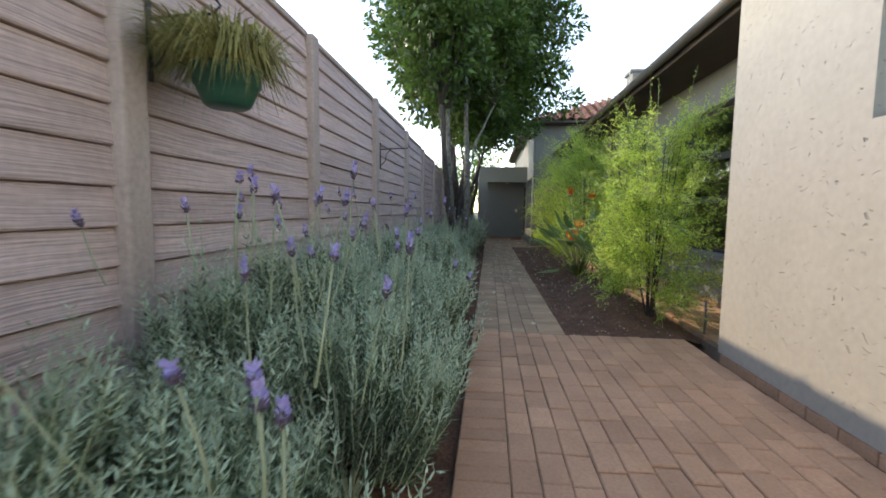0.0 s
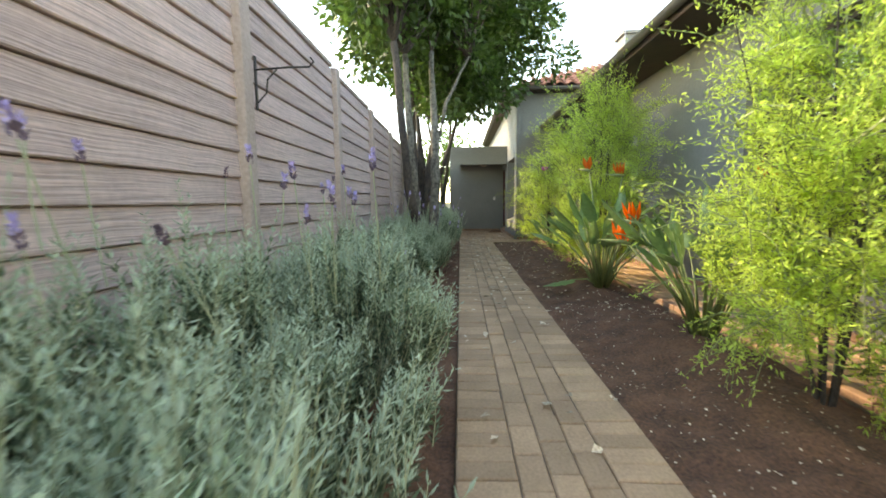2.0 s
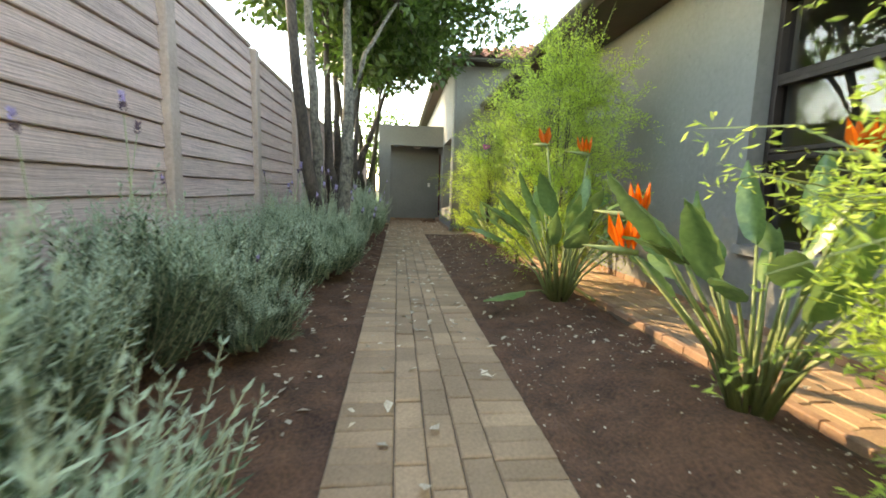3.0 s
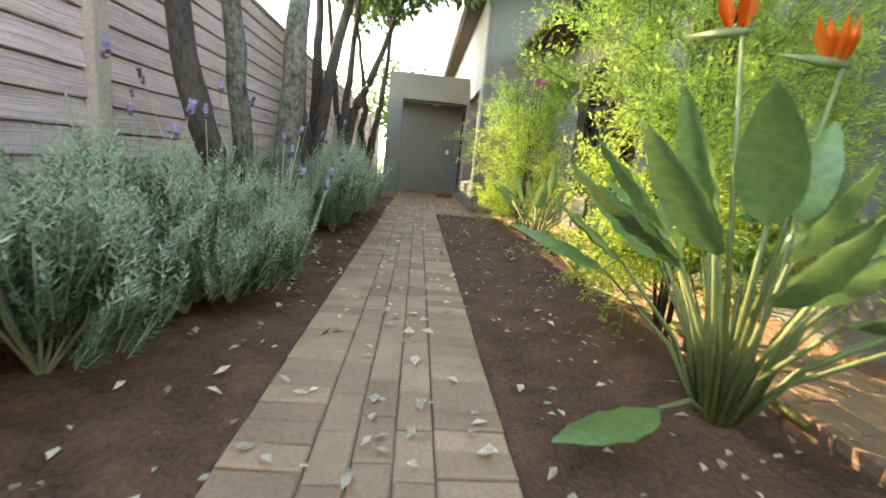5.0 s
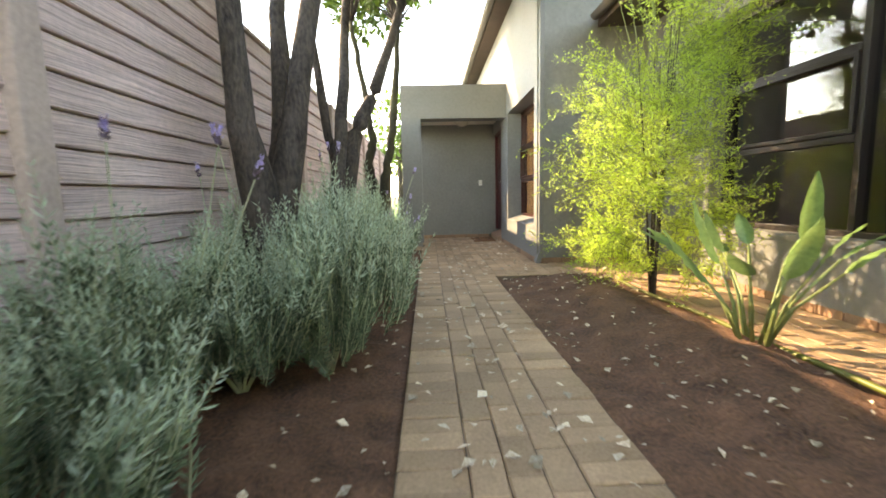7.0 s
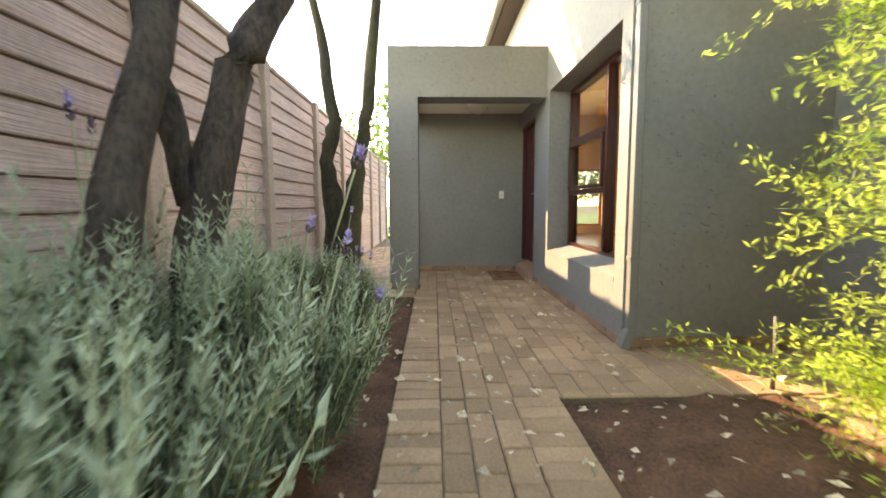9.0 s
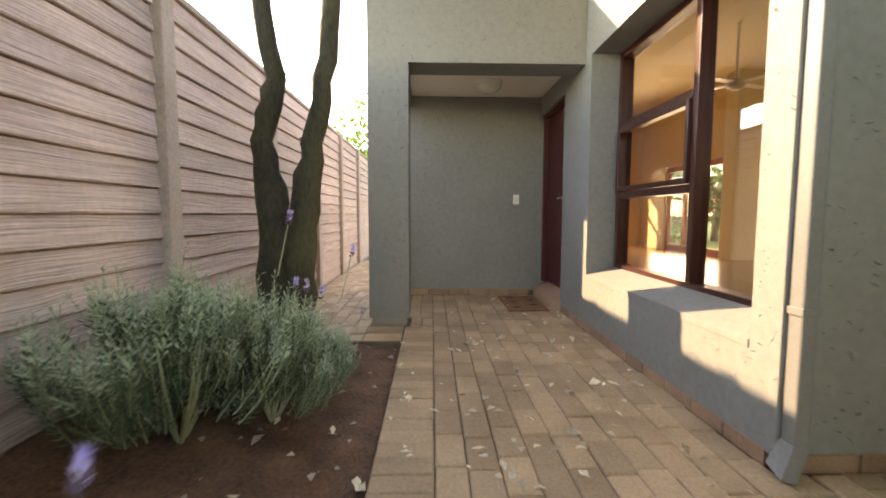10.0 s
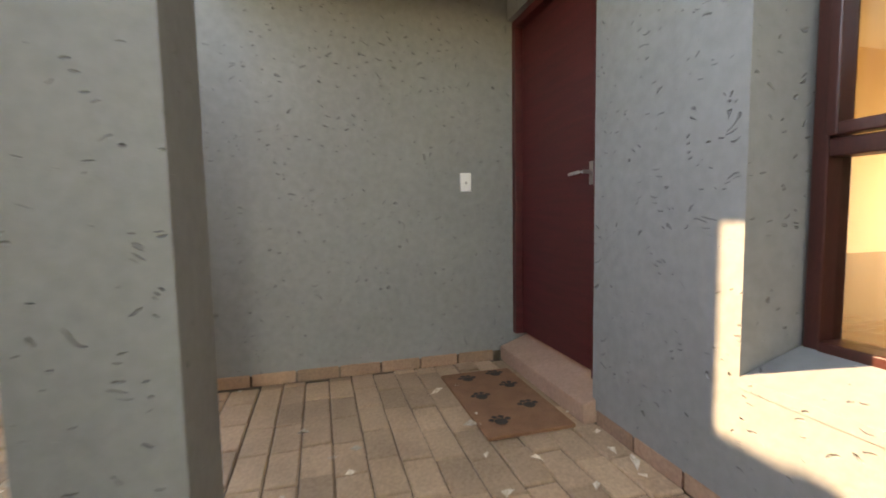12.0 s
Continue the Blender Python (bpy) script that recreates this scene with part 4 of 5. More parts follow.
# ---- feathery shrubs ----
def feathery(x, y, radius, height, leaves, seed, label):
    rng = random.Random(seed)
    s = thing("shrub", (x, y, right_soil(x, y) - 0.02), label, "shrub", "feathery shrubs")
    stems, twiglets, green = [], [], []
    n = int(leaves / 40)
    for k in range(7):
        a, lean = rng.uniform(0, 6.28), rng.uniform(0.03, 0.22)
        stems.append(tube([(0.03 * math.cos(a), 0.03 * math.sin(a), 0), (math.cos(a) * lean, math.sin(a) * lean, height * 0.4),
                           (math.cos(a) * lean * 2.2, math.sin(a) * lean * 2.2, height * rng.uniform(0.7, 0.95))], [0.012, 0.008, 0.003], 5))
    boughs = []
    for k in range(64):
        a, h = rng.uniform(0, 6.28), 0.10 + 0.86 * (k + rng.random()) / 64
        reach = radius * (1.05 - 0.55 * abs(h - 0.45)) * rng.uniform(0.45, 1.1)
        boughs.append((Vector((math.cos(a) * radius * 0.08, math.sin(a) * radius * 0.08, height * h * 0.85)),
                       Vector((math.cos(a) * reach, math.sin(a) * reach, height * h + rng.uniform(-0.1, 0.2)))))
    for u, v in boughs:
        twiglets.append(tube([u, u.lerp(v, 0.5) + Vector((0, 0, 0.08)), v], [0.007, 0.005, 0.002], 4))
    for k in range(n):
        u, v = rng.choice(boughs)
        p0 = u.lerp(v, rng.uniform(0.15, 0.95))
        p2 = p0 + (v - u).normalized() * rng.uniform(0.02, 0.22) + rand_dir(rng) * rng.uniform(0.08, 0.34) + Vector((0, 0, rng.uniform(-0.12, 0.10)))
        p1 = p0.lerp(p2, 0.55) + Vector((0, 0, 0.05))
        twiglets.append(tube([p0, p1, p2], [0.004, 0.003, 0.0012], 3))
        for i in range(40):
            t = 0.1 + 0.95 * rng.random()
            q = p0.lerp(p1, t).lerp(p1.lerp(p2, t), t)
            d = (p2 - p0).normalized()
            along = (d * 0.7 + rand_dir(rng)).normalized()
            size = rng.uniform(0.022, 0.044)
            green.append(leaf(q + rand_dir(rng) * 0.035, along, along.cross(rand_dir(rng)).normalized(), size, size * 0.27))
    for k in range(12):
        a, out = rng.uniform(0, 6.28), radius * rng.uniform(0.2, 0.75)
        p0 = Vector((math.cos(a) * out * 0.4, math.sin(a) * out * 0.4, height * 0.8))
        p2 = Vector((math.cos(a) * out, math.sin(a) * out, height * rng.uniform(1.02, 1.24)))
        twiglets.append(tube([p0, p0.lerp(p2, 0.5) + rand_dir(rng) * 0.03, p2], [0.004, 0.003, 0.001], 3))
        for i in range(34):
            q = p0.lerp(p2, rng.random())
            along = (rand_dir(rng) + Vector((0, 0, 0.5))).normalized()
            size = rng.uniform(0.02, 0.045)
            green.append(leaf(q, along, along.cross(rand_dir(rng)).normalized(), size, size * 0.3))
    part("stem", lists("stem", *merge(stems), M_BARK), M_BARK, s)
    part("twig", lists("twig", *merge(twiglets), M_STALK), M_STALK, s, "thin green twigs")
    part("foliage", lists("foliage", *merge(green), M_FEATHER), M_FEATHER, s)
    return s


feathery(1.86, 3.55, 0.70, 2.15, 40000, 51, "airy yellow-green feathery shrub in the soil bed")
feathery(1.99, 7.62, 0.78, 2.65, 66000, 52, "tall yellow-green feathery shrub beside the paving strip")
feathery(2.06, 11.75, 0.88, 2.5, 46000, 53, "broad yellow-green feathery shrub near the lounge corner")

# ---- crane flowers ----
def paddle(length, width, fold, curl, name):
    """A paddle leaf: folded along its rib, pointed, bending outwards."""
    verts, faces = [], []
    n = 9
    for i in range(n + 1):
        t = i / n
        w = width * math.sin(math.pi * min(1, t ** 0.8)) ** 0.75 * 0.5 + 0.002
        z, x = length * t, curl * length * t * t
        for k, s in enumerate((-1, -0.5, 0, 0.5, 1)):
            verts.append(Vector((x + abs(s) * w * fold + 0.006 * math.sin(t * 23 + k), s * w, z - abs(s) * w * 0.1)))
    for i in range(n):
        for k in range(4):
            a = i * 5 + k
            faces.append((a, a + 1, a + 6, a + 5))
    return lists(name, verts, faces, M_STREL, True)


PADDLES = [paddle(0.42, 0.16, 0.40, 0.16, "leaf"), paddle(0.36, 0.15, 0.35, 0.30, "leaf"), paddle(0.46, 0.12, 0.6, 0.10, "leaf"), paddle(0.30, 0.13, 0.25, 0.45, "leaf")]


def crane_flower(parent, foot, tip, turn):
    f = part("flower", lists("flower", *tube([foot, Vector(foot).lerp(Vector(tip), 0.6), tip], [0.012, 0.010, 0.008], 6), M_STALK, True), M_STALK, parent, "green flower stem")
    d = Vector((math.cos(turn), math.sin(turn), 0.12))
    tip = Vector(tip)
    part("beak", lists("beak", *tube([tip - d * 0.02, tip + d * 0.06, tip + d * 0.22], [0.012, 0.02, 0.002], 6), M_STALK, True), M_STALK, f)
    petals = []
    for k in range(4):
        w = (Vector((0, 0, 1)) + d * (k * 0.16 - 0.1) + d.orthogonal() * (0.2 * math.sin(k * 2.1))).normalized()
        side = w.cross(d).normalized()
        for s in (1, -0.6):
            petals.append(leaf(tip + d * 0.02 * k, w, (side * s + d * 0.3).normalized(), 0.17, 0.06))
    part("petals", lists("petals", *merge(petals), M_ORANGE), M_ORANGE, f, "bright orange petals")


def strelitzia(x, y, height, count, seed, flowers, label, spread=0.55):
    rng = random.Random(seed)
    s = thing("strelitzia", (x, y, right_soil(x, y)), label, "plant", "strelitzias")
    for k in range(count):
        a = k * 2.4 + rng.uniform(-0.3, 0.3)
        out = spread * math.sqrt((k + 0.6) / count)
        h = height * rng.uniform(0.42, 0.66) * (1 - 0.35 * out / spread * rng.random())
        foot = Vector((math.cos(a), math.sin(a), 0)) * 0.07
        tip = foot + Vector((math.cos(a) * out * 0.75, math.sin(a) * out * 0.75, h))
        mid = foot.lerp(tip, 0.5) - Vector((math.cos(a), math.sin(a), 0)) * out * 0.12
        st = part("leaf_stalk", lists("leaf_stalk", *tube([foot, mid, tip], [0.013, 0.010, 0.006], 6), M_STALK, True), M_STALK, s)
        lf = part("leaf", rng.choice(PADDLES), None, st)
        lf.location = tip
        k2 = rng.uniform(0.8, 1.2) * min(1.0, height / 1.25)
        lf.scale = (k2, k2, k2)
        tilt = min(1.25, out * 1.25 + rng.uniform(-0.15, 0.3))
        lf.rotation_euler = (0, tilt, a + rng.uniform(-0.5, 0.5))
    for (fx, fy, fz, turn) in flowers:
        crane_flower(s, (0.02, 0.02, 0.05), (fx, fy, fz), turn)
    return s


strelitzia(1.76, 4.50, 1.18, 30, 61, ((-0.50, 0.15, 0.66, 3.0), (-0.38, 0.30, 0.80, 2.6), (0.42, 0.0, 1.08, 2.8)), "large strelitzia with orange crane flowers in the bed")
low_leaf = strelitzia(1.74, 6.75, 1.40, 34, 64, ((-0.15, 0.1, 1.42, 2.0), (0.25, 0.1, 1.35, 2.9)), "tall strelitzia with paddle leaves beside the path", 0.6)
st = part("leaf_stalk", lists("leaf_stalk", *tube([(-0.05, 0, 0.02), (-0.2, -0.1, 0.12), (-0.36, -0.18, 0.13)], [0.013, 0.010, 0.006], 6), M_STALK, True), M_STALK, low_leaf)
lf = part("leaf", PADDLES[0], None, st)
lf.location, lf.rotation_euler, lf.scale = (-0.36, -0.18, 0.13), (0, 1.55, math.pi + 0.3), (1.0, 1.0, 1.0)
strelitzia(1.93, 10.35, 0.95, 15, 63, (), "young strelitzia with bright upright leaves", 0.45)

# ---- sapling with pink flowers ----
sap = thing("sapling", (1.92, 8.88, 0.02), "thin bare-stemmed sapling with pink blossom", "sapling")
sl = [[(0, 0, -0.02, 0.016), (0.01, 0.02, 0.6, 0.014), (0.02, 0.0, 1.05, 0.013), (0.12, 0.05, 1.5, 0.009), (0.1, 0.1, 2.0, 0.004)],
      [(0.02, 0, 1.02, 0.010), (-0.12, 0.1, 1.35, 0.008), (-0.22, 0.25, 1.62, 0.005), (-0.45, 0.3, 1.75, 0.003)],
      [(0.03, 0, 1.1, 0.009), (0.2, -0.12, 1.3, 0.007), (0.38, -0.25, 1.55, 0.004)]]
part("stem", limb_mesh("stem", sl, 71, sides=7), M_BARK, sap)
SC = [(-0.42, 0.3, 1.78, 0.22), (-0.15, 0.25, 1.72, 0.2), (0.1, 0.1, 2.0, 0.3), (0.35, -0.22, 1.62, 0.22), (0.1, -0.1, 1.8, 0.2)]
part("leaves", leaf_clumps("leaves", M_FEATHER, SC, 900, 0.06, 72, 0.45), M_FEATHER, sap)
for (bx, by, bz) in ((-0.45, 0.25, 1.60), (0.30, -0.2, 1.66)):
    bl = part("blossom", leaf_clumps("blossom", M_PINK, [(0, 0, 0, 0.035)], 26000, 0.035, 73, 0.8), M_PINK, sap, "pink blossom")
    bl.location = (bx, by, bz)
for sx, sy, h in ((2.12, 8.35, 0.42), (2.14, 2.93, 0.36), (2.06, 13.02, 0.42), (2.1, 7.3, 0.3)):
    st = thing("stake", (sx, sy, -0.02), "short rusty steel stake at the bed edge", "stake", "stakes")
    part("rod", lists("rod", *tube([(0, 0, 0), (0.005, 0, h * 0.6), (0.0, 0.008, h)], [0.012, 0.012, 0.011], 8), M_FASCIA, True), M_FASCIA, st)

# ---- hose along the kerb ----
pts, n = [], 40
for i in range(n + 1):
    yy = 6.7 + (12.2 - 6.7) * i / n
    pts.append((2.04 + 0.05 * math.sin(yy * 1.9) + 0.03 * math.sin(yy * 4.1), yy, 0.035 + 0.02 * math.sin(yy * 2.7)))
hose = tagged(new("garden_hose", lists("garden_hose", *tube(pts, [0.016] * len(pts), 8), M_HOSE, True)), "olive green garden hose lying along the bed edge", "hose")

# ---- hanging pot ----
pot = thing("hanging_pot", (-0.97, 0.47, 1.52), "dark green plastic pot of dry grassy plants", "flower pot")
prof = [(0.0, 0.04), (0.078, 0.04), (0.092, 0.05), (0.104, 0.075), (0.107, 0.082), (0.124, 0.125), (0.131, 0.130), (0.134, 0.185), (0.142, 0.190), (0.142, 0.205), (0.128, 0.205), (0.118, 0.17), (0.0, 0.165)]
vs, fs, N = [], [], 28
for r, z in prof:
    for k in range(N):
        vs.append(Vector((r * math.cos(2 * math.pi * k / N), r * math.sin(2 * math.pi * k / N), z)))
for i in range(len(prof) - 1):
    for k in range(N):
        a, b = i * N + k, i * N + (k + 1) % N
        fs.append((a, b, b + N, a + N))
part("pot", lists("pot", vs, fs, M_POT, True), M_POT, pot)
rng = random.Random(81)
grass = []
for k in range(2600):
    a, u = rng.uniform(0, 6.28), rng.random() ** 0.5
    root = Vector((math.cos(a) * 0.11 * u, math.sin(a) * 0.11 * u, 0.18))
    out = Vector((math.cos(a), math.sin(a), 0)) * rng.uniform(0.03, 0.15) * (0.4 + u) + Vector((-0.03, -0.015, 0))
    top = root + out * 0.9 + Vector((0, 0, rng.uniform(0.06, 0.17)))
    end = top + out * 0.7 + Vector((rng.uniform(-.04, .04), rng.uniform(-.06, .03), -rng.uniform(-0.03, 0.26) * u))
    side = (end - root).cross(Vector((0, 0, 1))).normalized() * 0.0028
    grass.append(([root - side, root + side, top + side, top - side, end], [(0, 1, 2, 3), (3, 2, 4)]))
part("grass", lists("grass", *merge(grass), M_STRAW), M_STRAW, pot, "straw-green trailing grass")


def bracket(y, holds):
    b = thing("wall_bracket", (-1.225, y, 1.78), "thin dark metal hanging bracket on a post", "bracket", "fence brackets")
    reach = 0.28 if holds else 0.34
    part("back_bar", boxed(0.002, 0.012, -0.012, 0.012, -0.14, 0.18, bevel=0.002), M_BLACK, b)
    part("arm", lists("arm", *tube([(0.01, 0, 0.10), (reach * 0.6, 0.0, 0.11), (reach, 0, 0.11), (reach + 0.03, 0, 0.14), (reach + 0.01, 0, 0.165)], [0.006] * 5, 6), M_BLACK, True), M_BLACK, b)
    part("brace", lists("brace", *tube([(0.01, 0, -0.10), (0.07, 0, -0.04), (0.08, 0, 0.04), (0.14, 0, 0.10)], [0.005] * 4, 6), M_BLACK, True), M_BLACK, b)
    return b


bracket(0.35, True)
bracket(4.10, False)
hook = []
for k in range(3):
    w = 2.09 * k
    hook.append(tube([(-0.97 + 0.12 * math.cos(w), 0.46 + 0.12 * math.sin(w), 1.70), (-0.96, 0.42, 1.89)], [0.002, 0.002], 4))
part("hanger", lists("hanger", *merge([([v - Vector((-0.97, 0.46, 1.50)) for v in a], b) for a, b in hook]), M_BLACK), M_BLACK, pot)

# ---- fallen leaves ----
def litter(name, areas, seed, label, most=0.072):
    rng = random.Random(seed)
    pieces = []
    for x0, x1, y0, y1, n, zf in areas:
        for _ in range(n):
            x, yy = rng.uniform(x0, x1), rng.uniform(y0, y1)
            s = rng.uniform(0.4 * most, most) * rng.uniform(0.7, 1.0)
            a = rng.uniform(0, 6.28)
            al = Vector((math.cos(a), math.sin(a), rng.uniform(-0.1, 0.45))).normalized()
            si = Vector((-math.sin(a), math.cos(a), rng.uniform(-0.3, 0.3))).normalized()
            base = Vector((x, yy, zf(x, yy) + 0.012))
            mid = base + al * s * 0.5
            pieces.append(([base, mid + si * s * rng.uniform(0.2, 0.42) + Vector((0, 0, s * rng.uniform(0, 0.25))), base + al * s, mid - si * s * rng.uniform(0.2, 0.42) + Vector((0, 0, s * rng.uniform(0, 0.2))), mid],
                           [(0, 1, 4), (1, 2, 4), (2, 3, 4), (3, 0, 4)]))
    return tagged(new(name, lists(name, *merge(pieces), M_LITTER)), label, "fallen leaves", kind="stuff")


flat = lambda x, y: 0.0
litter("leaf_litter", ((0.05, 0.85, 3.0, 5.5, 22, flat), (0.05, 0.85, 5.5, 9.5, 150, flat), (0.02, 0.85, 9.5, 13.0, 130, flat), (0.02, 1.5, 13.0, 15.6, 150, flat),
                       (0.05, 1.5, 15.6, 17.4, 34, flat), (-1.2, -0.05, 15.6, 17.5, 25, flat), (0.1, 1.8, -1.0, 2.8, 8, flat), (1.5, 2.9, 13.0, 13.7, 8, flat),
                       (2.2, 2.9, 3.0, 12.5, 25, flat)), 91, "scattered pale dry leaves on the paving", 0.09)
litter("petal_litter", ((0.9, 2.0, 2.9, 6.0, 420, right_soil),), 93, "small pale petals fallen on the soil", 0.03)
litter("leaf_litter", ((0.9, 2.0, 5.5, 9.0, 150, right_soil), (0.9, 2.0, 9.0, 12.9, 170, right_soil), (-0.5, -0.03, 4.5, 9.5, 110, left_soil),
                       (-0.5, -0.03, 9.5, 13.6, 50, left_soil), (-0.75, -0.03, 13.3, 15.5, 80, left_soil)), 92, "pale dry leaves and petals on the soil")

# ---- paving and brick courses ----
brick_cache = {}


def block(l, w, h, mat, name):
    """A block with worn top edges, lying along y; origin in the middle of its top."""
    key = (l, w, h, mat.name)
    if key not in brick_cache:
        a, b, e = w / 2, l / 2, min(0.006, w * 0.1)
        verts = [Vector((sx * a, sy * b, -h)) for sx, sy in ((-1, -1), (1, -1), (1, 1), (-1, 1))]
        verts += [Vector((sx * a, sy * b, -e)) for sx, sy in ((-1, -1), (1, -1), (1, 1), (-1, 1))]
        verts += [Vector((sx * (a - e), sy * (b - e), 0)) for sx, sy in ((-1, -1), (1, -1), (1, 1), (-1, 1))]
        faces = [(8, 9, 10, 11)]
        for k in range(4):
            n = (k + 1) % 4
            faces += [(k, n, n + 4, k + 4), (k + 4, n + 4, n + 8, k + 8)]
        brick_cache[key] = lists(name, verts, faces, mat)
    return brick_cache[key]


prng = random.Random(99)


def lay(parent, x, y, l, w, z=0.0, mat=M_PAVER, name="paver"):
    p = part(name, block(round(l, 3), round(w, 3), 0.05, mat, name), mat, parent)
    p.location = (x, y, z + prng.uniform(-0.005, 0.005))
    p.rotation_euler = (prng.uniform(-0.012, 0.012), prng.uniform(-0.025, 0.025), prng.uniform(-0.016, 0.016))
    return p


def bedding(name, x0, x1, y0, y1, label):
    return structure(name, boxed(x0, x1, y0, y1, -0.15, -0.011), M_JOINT, label, "paving")


def headers(parent, x0, x1, y0, y1, pitch=0.118, mat=M_PAVER):
    n = int(round((y1 - y0) / pitch))
    d = (y1 - y0) / n
    for i in range(n):
        lay(parent, (x0 + x1) / 2, y0 + (i + 0.5) * d, d - 0.006, x1 - x0 - 0.006, mat=mat)


def stretchers(parent, x0, x1, y0, y1, cols, length=0.245, mat=M_PAVER):
    w = (x1 - x0) / cols
    for c in range(cols):
        y = y0 - prng.uniform(0, length * 0.9)
        while y < y1 - 0.02:
            a, b = max(y, y0), min(y + length, y1)
            if b - a > 0.05:
                lay(parent, x0 + (c + 0.5) * w, (a + b) / 2, round(b - a - 0.006, 3), w - 0.005, mat=mat)
            y += length


path = bedding("pavement_path", 0.0, 0.87, 2.832, 12.95, "narrow clay brick garden path with header edges")
headers(path, 0.0, 0.247, 2.832, 12.95)
headers(path, 0.623, 0.87, 2.832, 12.95)
stretchers(path, 0.247, 0.623, 2.832, 12.95, 3)
front = bedding("pavement_front", 0.0, 1.92, -3.5, 2.83, "reddish clay brick paving beside the wing")
headers(front, 0.0, 0.247, -1.2, 2.83, mat=M_PAVER_RED)
stretchers(front, 0.247, 1.92, -1.4, 2.83, 13, mat=M_PAVER_RED)
porch = bedding("pavement_porch", 0.0, 1.54, 12.952, 17.54, "clay brick paving running into the porch")
headers(porch, 0.0, 0.247, 12.952, 16.0)
stretchers(porch, 0.247, 1.54, 12.952, 17.54, 10)
stretchers(porch, 0.0, 0.247, 16.35, 17.54, 2)
stretchers(porch, 0.045, 0.247, 16.0, 16.35, 2)
corner = bedding("pavement_corner", 1.542, 2.95, 12.952, 13.76, "clay brick paving before the lounge corner")
stretchers(corner, 1.545, 2.95, 12.952, 13.76, 11)
side = bedding("pavement_side", -1.24, -0.002, 15.57, 24.0, "clay brick paving between porch and fence")
headers(side, -0.31, -0.004, 15.58, 16.0)
stretchers(side, -1.22, -0.31, 15.58, 21.5, 7)
stretchers(side, -0.31, -0.004, 16.35, 17.5, 2)
strip = bedding("pavement_strip", 2.105, 2.95, 2.3, 12.95, "sunlit clay brick strip along the house wall")
stretchers(strip, 2.17, 2.95, 2.3, 12.95, 6)
n = int((12.95 - 2.86) / 0.235)
for i in range(n):
    b = lay(strip, 2.135, 2.86 + (i + 0.5) * 0.235, 0.225, 0.06, 0.035, M_BRICK, "kerb_brick")


def plinth(name, a, b, label, height=0.072):
    """One course of bricks under the plaster from a to b."""
    a, b = Vector((*a, 0)), Vector((*b, 0))
    d = (b - a).normalized()
    t = thing(name, (a.x, a.y, 0), label, "plinth", kind="structure")
    n = int((b - a).length / 0.232)
    step = (b - a).length / n
    for i in range(n):
        p = part("brick", block(round(step - 0.012, 3), 0.10, 0.07, M_BRICK, "brick"), M_BRICK, t)
        p.location = (b - a).normalized() * (i + 0.5) * step + Vector((0, 0, height - 0.002))
        p.rotation_euler.z = math.atan2(-d.x, d.y)
    return t


plinth("baseboard_porch", (-0.3, 17.585), (1.43, 17.585), "row of clay bricks under the porch wall")
plinth("baseboard_lounge", (1.588, 13.8), (1.588, 16.57), "row of clay bricks under the lounge wall")
plinth("baseboard_front", (1.60, 13.80), (2.96, 13.80), "row of clay bricks under the front wall")
plinth("baseboard_wing", (1.968, -2.5), (1.968, 2.2), "row of clay bricks under the wing wall")
plinth("baseboard_bedrooms", (2.998, 2.4), (2.998, 13.7), "row of clay bricks under the bedroom wall")
CORE = bmesh.new()
box(CORE, 1.60, 1.86, 13.84, 16.57, -0.1, 0.06)
box(CORE, 1.86, 12.0, 13.84, 14.0, -0.1, 0.06)
box(CORE, -0.29, 1.5, 17.6, 17.84, -0.1, 0.06)
box(CORE, 1.99, 2.2, -4, 2.2, -0.1, 0.075)
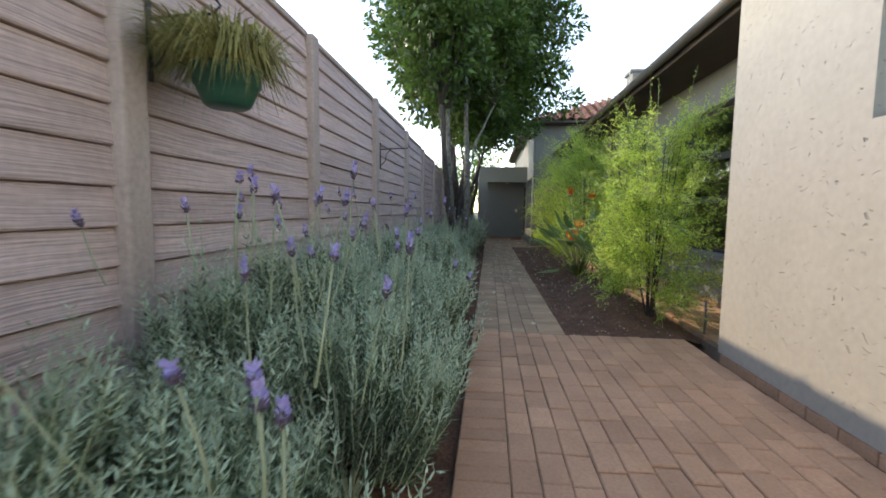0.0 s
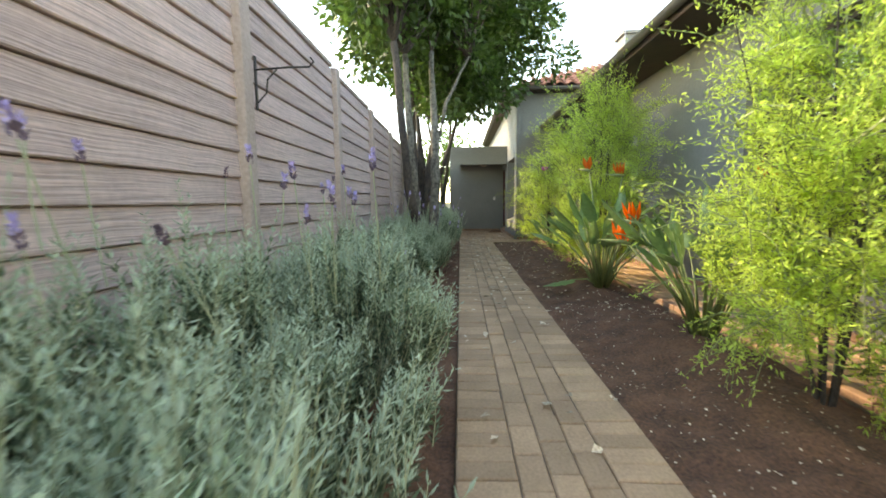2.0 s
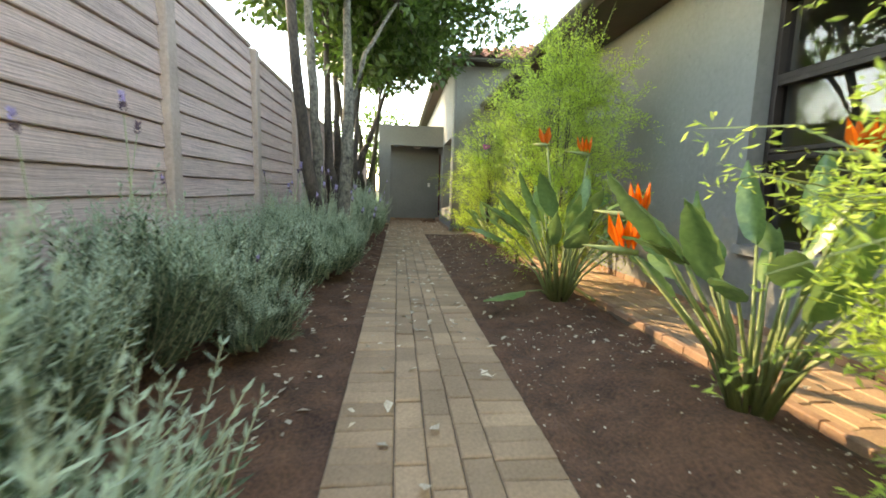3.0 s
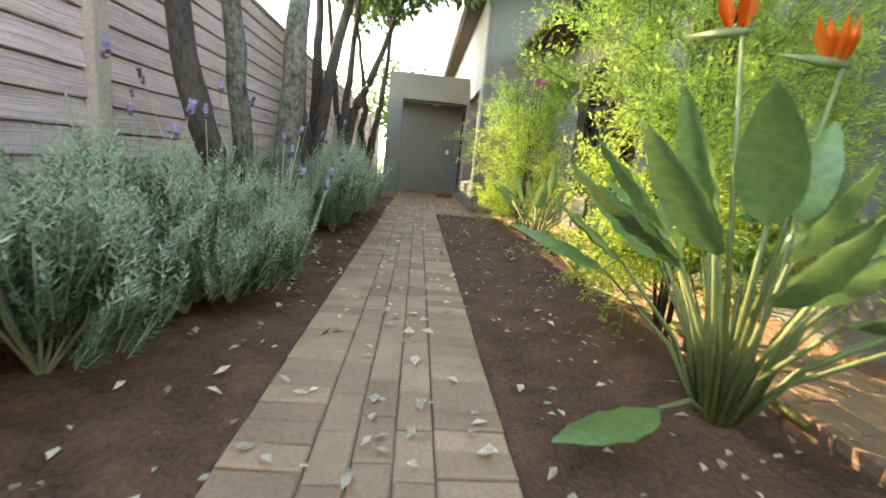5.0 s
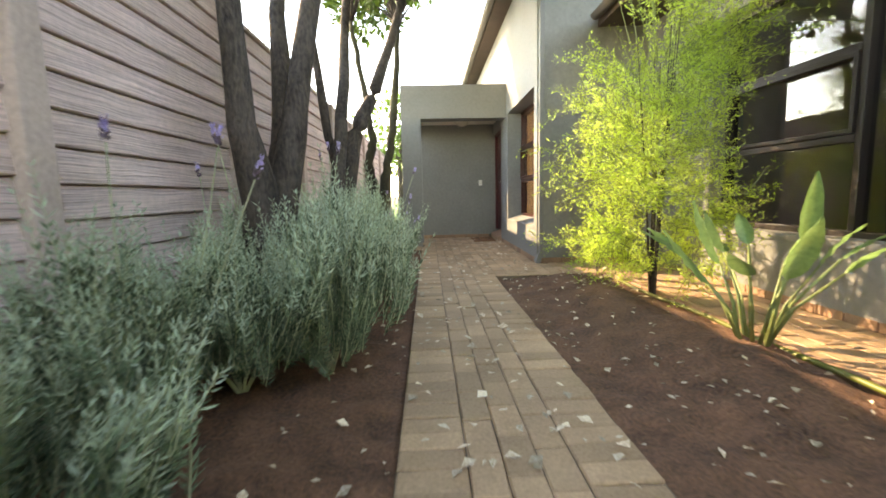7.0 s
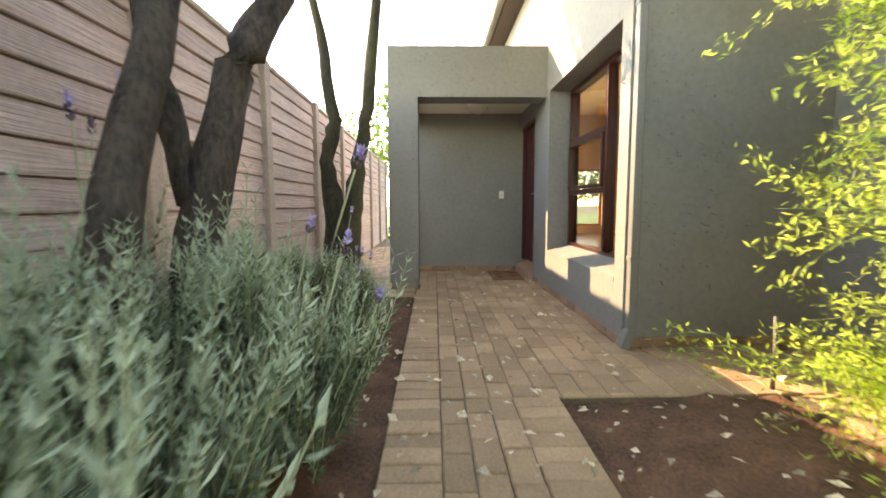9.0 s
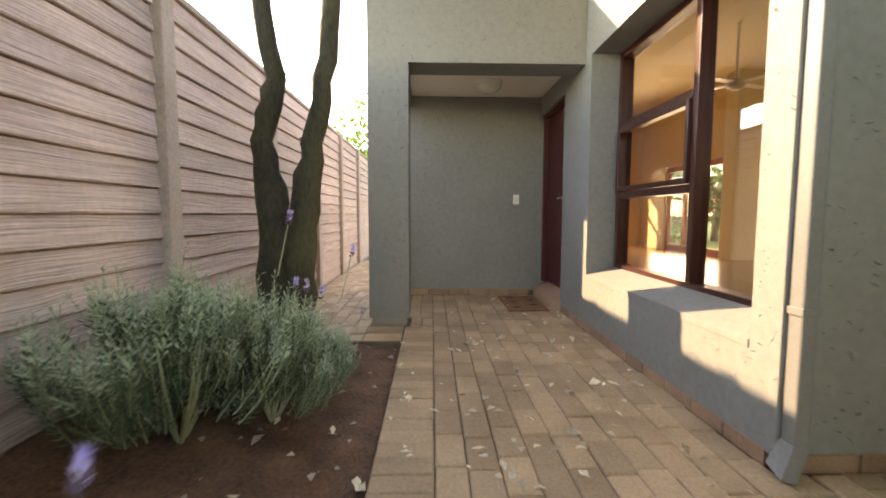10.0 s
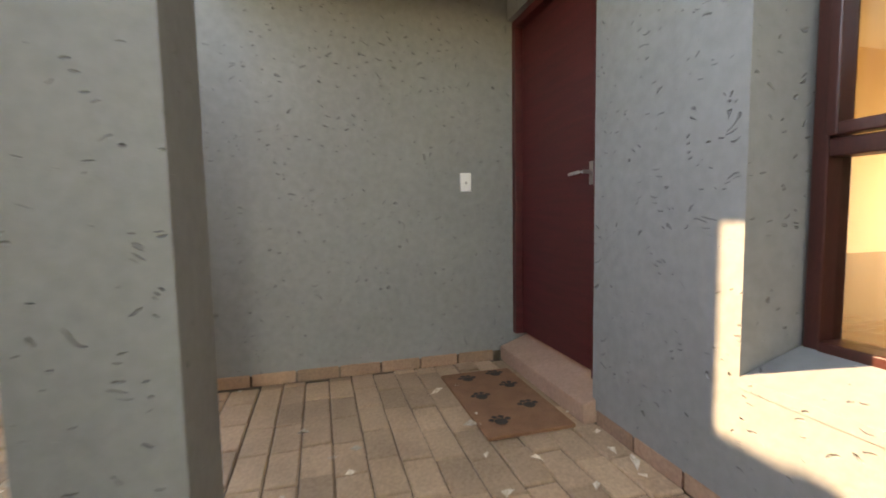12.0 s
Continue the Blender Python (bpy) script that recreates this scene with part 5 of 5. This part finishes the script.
box(CORE, 3.02, 3.27, 2.2, 13.7, -0.1, 0.06)
structure("foundation", CORE, M_JOINT, "dark mortar core behind the brick course", "foundation")

# ---- roof tiles on the front hip ----
tw, tl = 0.30, 0.40
tile_v, tile_f = [], []
for j, yy in enumerate((0.0, tl)):
    for k in range(7):
        tile_v.append(Vector((tw * (k / 6 - 0.5) * 1.05, yy, 0.035 * math.sin(math.pi * k / 3) + (0.05 if j == 0 else 0.015))))
for k in range(6):
    tile_f.append((k, k + 1, k + 8, k + 7))
for k in range(7):
    tile_v.append(tile_v[k] - Vector((0, 0, 0.03)))
for k in range(6):
    tile_f.append((k + 14, k + 15, k + 1, k))
TILE = lists("roof_tile", tile_v, tile_f, M_TILE)
slope = math.atan(ROOF_PITCH)
for r in range(13):
    run = r * tl * 0.86 * math.cos(slope)
    xa = 1.28 + run + 0.1
    k = 0
    while xa + k * tw < 8.2:
        t = part("roof_tile", TILE, None, roof_lounge)
        t.location = (xa + (k + 0.5) * tw, 13.43 + run, 4.08 + run * ROOF_PITCH)
        t.rotation_euler.x = slope
        k += 1
for nm, at, to, sx, sy, power in (("door_daylight", (6.04, 22.08, 1.2), (2.0, 20.5, 0.9), 2.1, 1.8, 11), ("side_daylight", (11.78, 18.5, 1.25), (6, 18.5, 0.6), 2.8, 2.1, 8)):
    lamp = new(nm, bpy.data.lights.new(nm, "AREA"))
    lamp.data.shape, lamp.data.size, lamp.data.size_y, lamp.data.energy, lamp.data.color = "RECTANGLE", sx, sy, power, (1.0, 0.93, 0.82)
    lamp.matrix_world = look(at, to)

ANT = thing("antenna", (4.9, 15.2, 5.0), "thin grey roof antenna with short cross bars", "antenna")
part("mast", lists("mast", *tube([(0, 0, -0.3), (0, 0, 1.5)], [0.016, 0.014], 6), M_STEEL), M_STEEL, ANT)
for i in range(5):
    part("bar", lists("bar", *tube([(-0.25 + 0.03 * i, 0, 1.0 + i * 0.1), (0.25 - 0.03 * i, 0, 1.0 + i * 0.1)], [0.007, 0.007], 5), M_STEEL), M_STEEL, ANT)
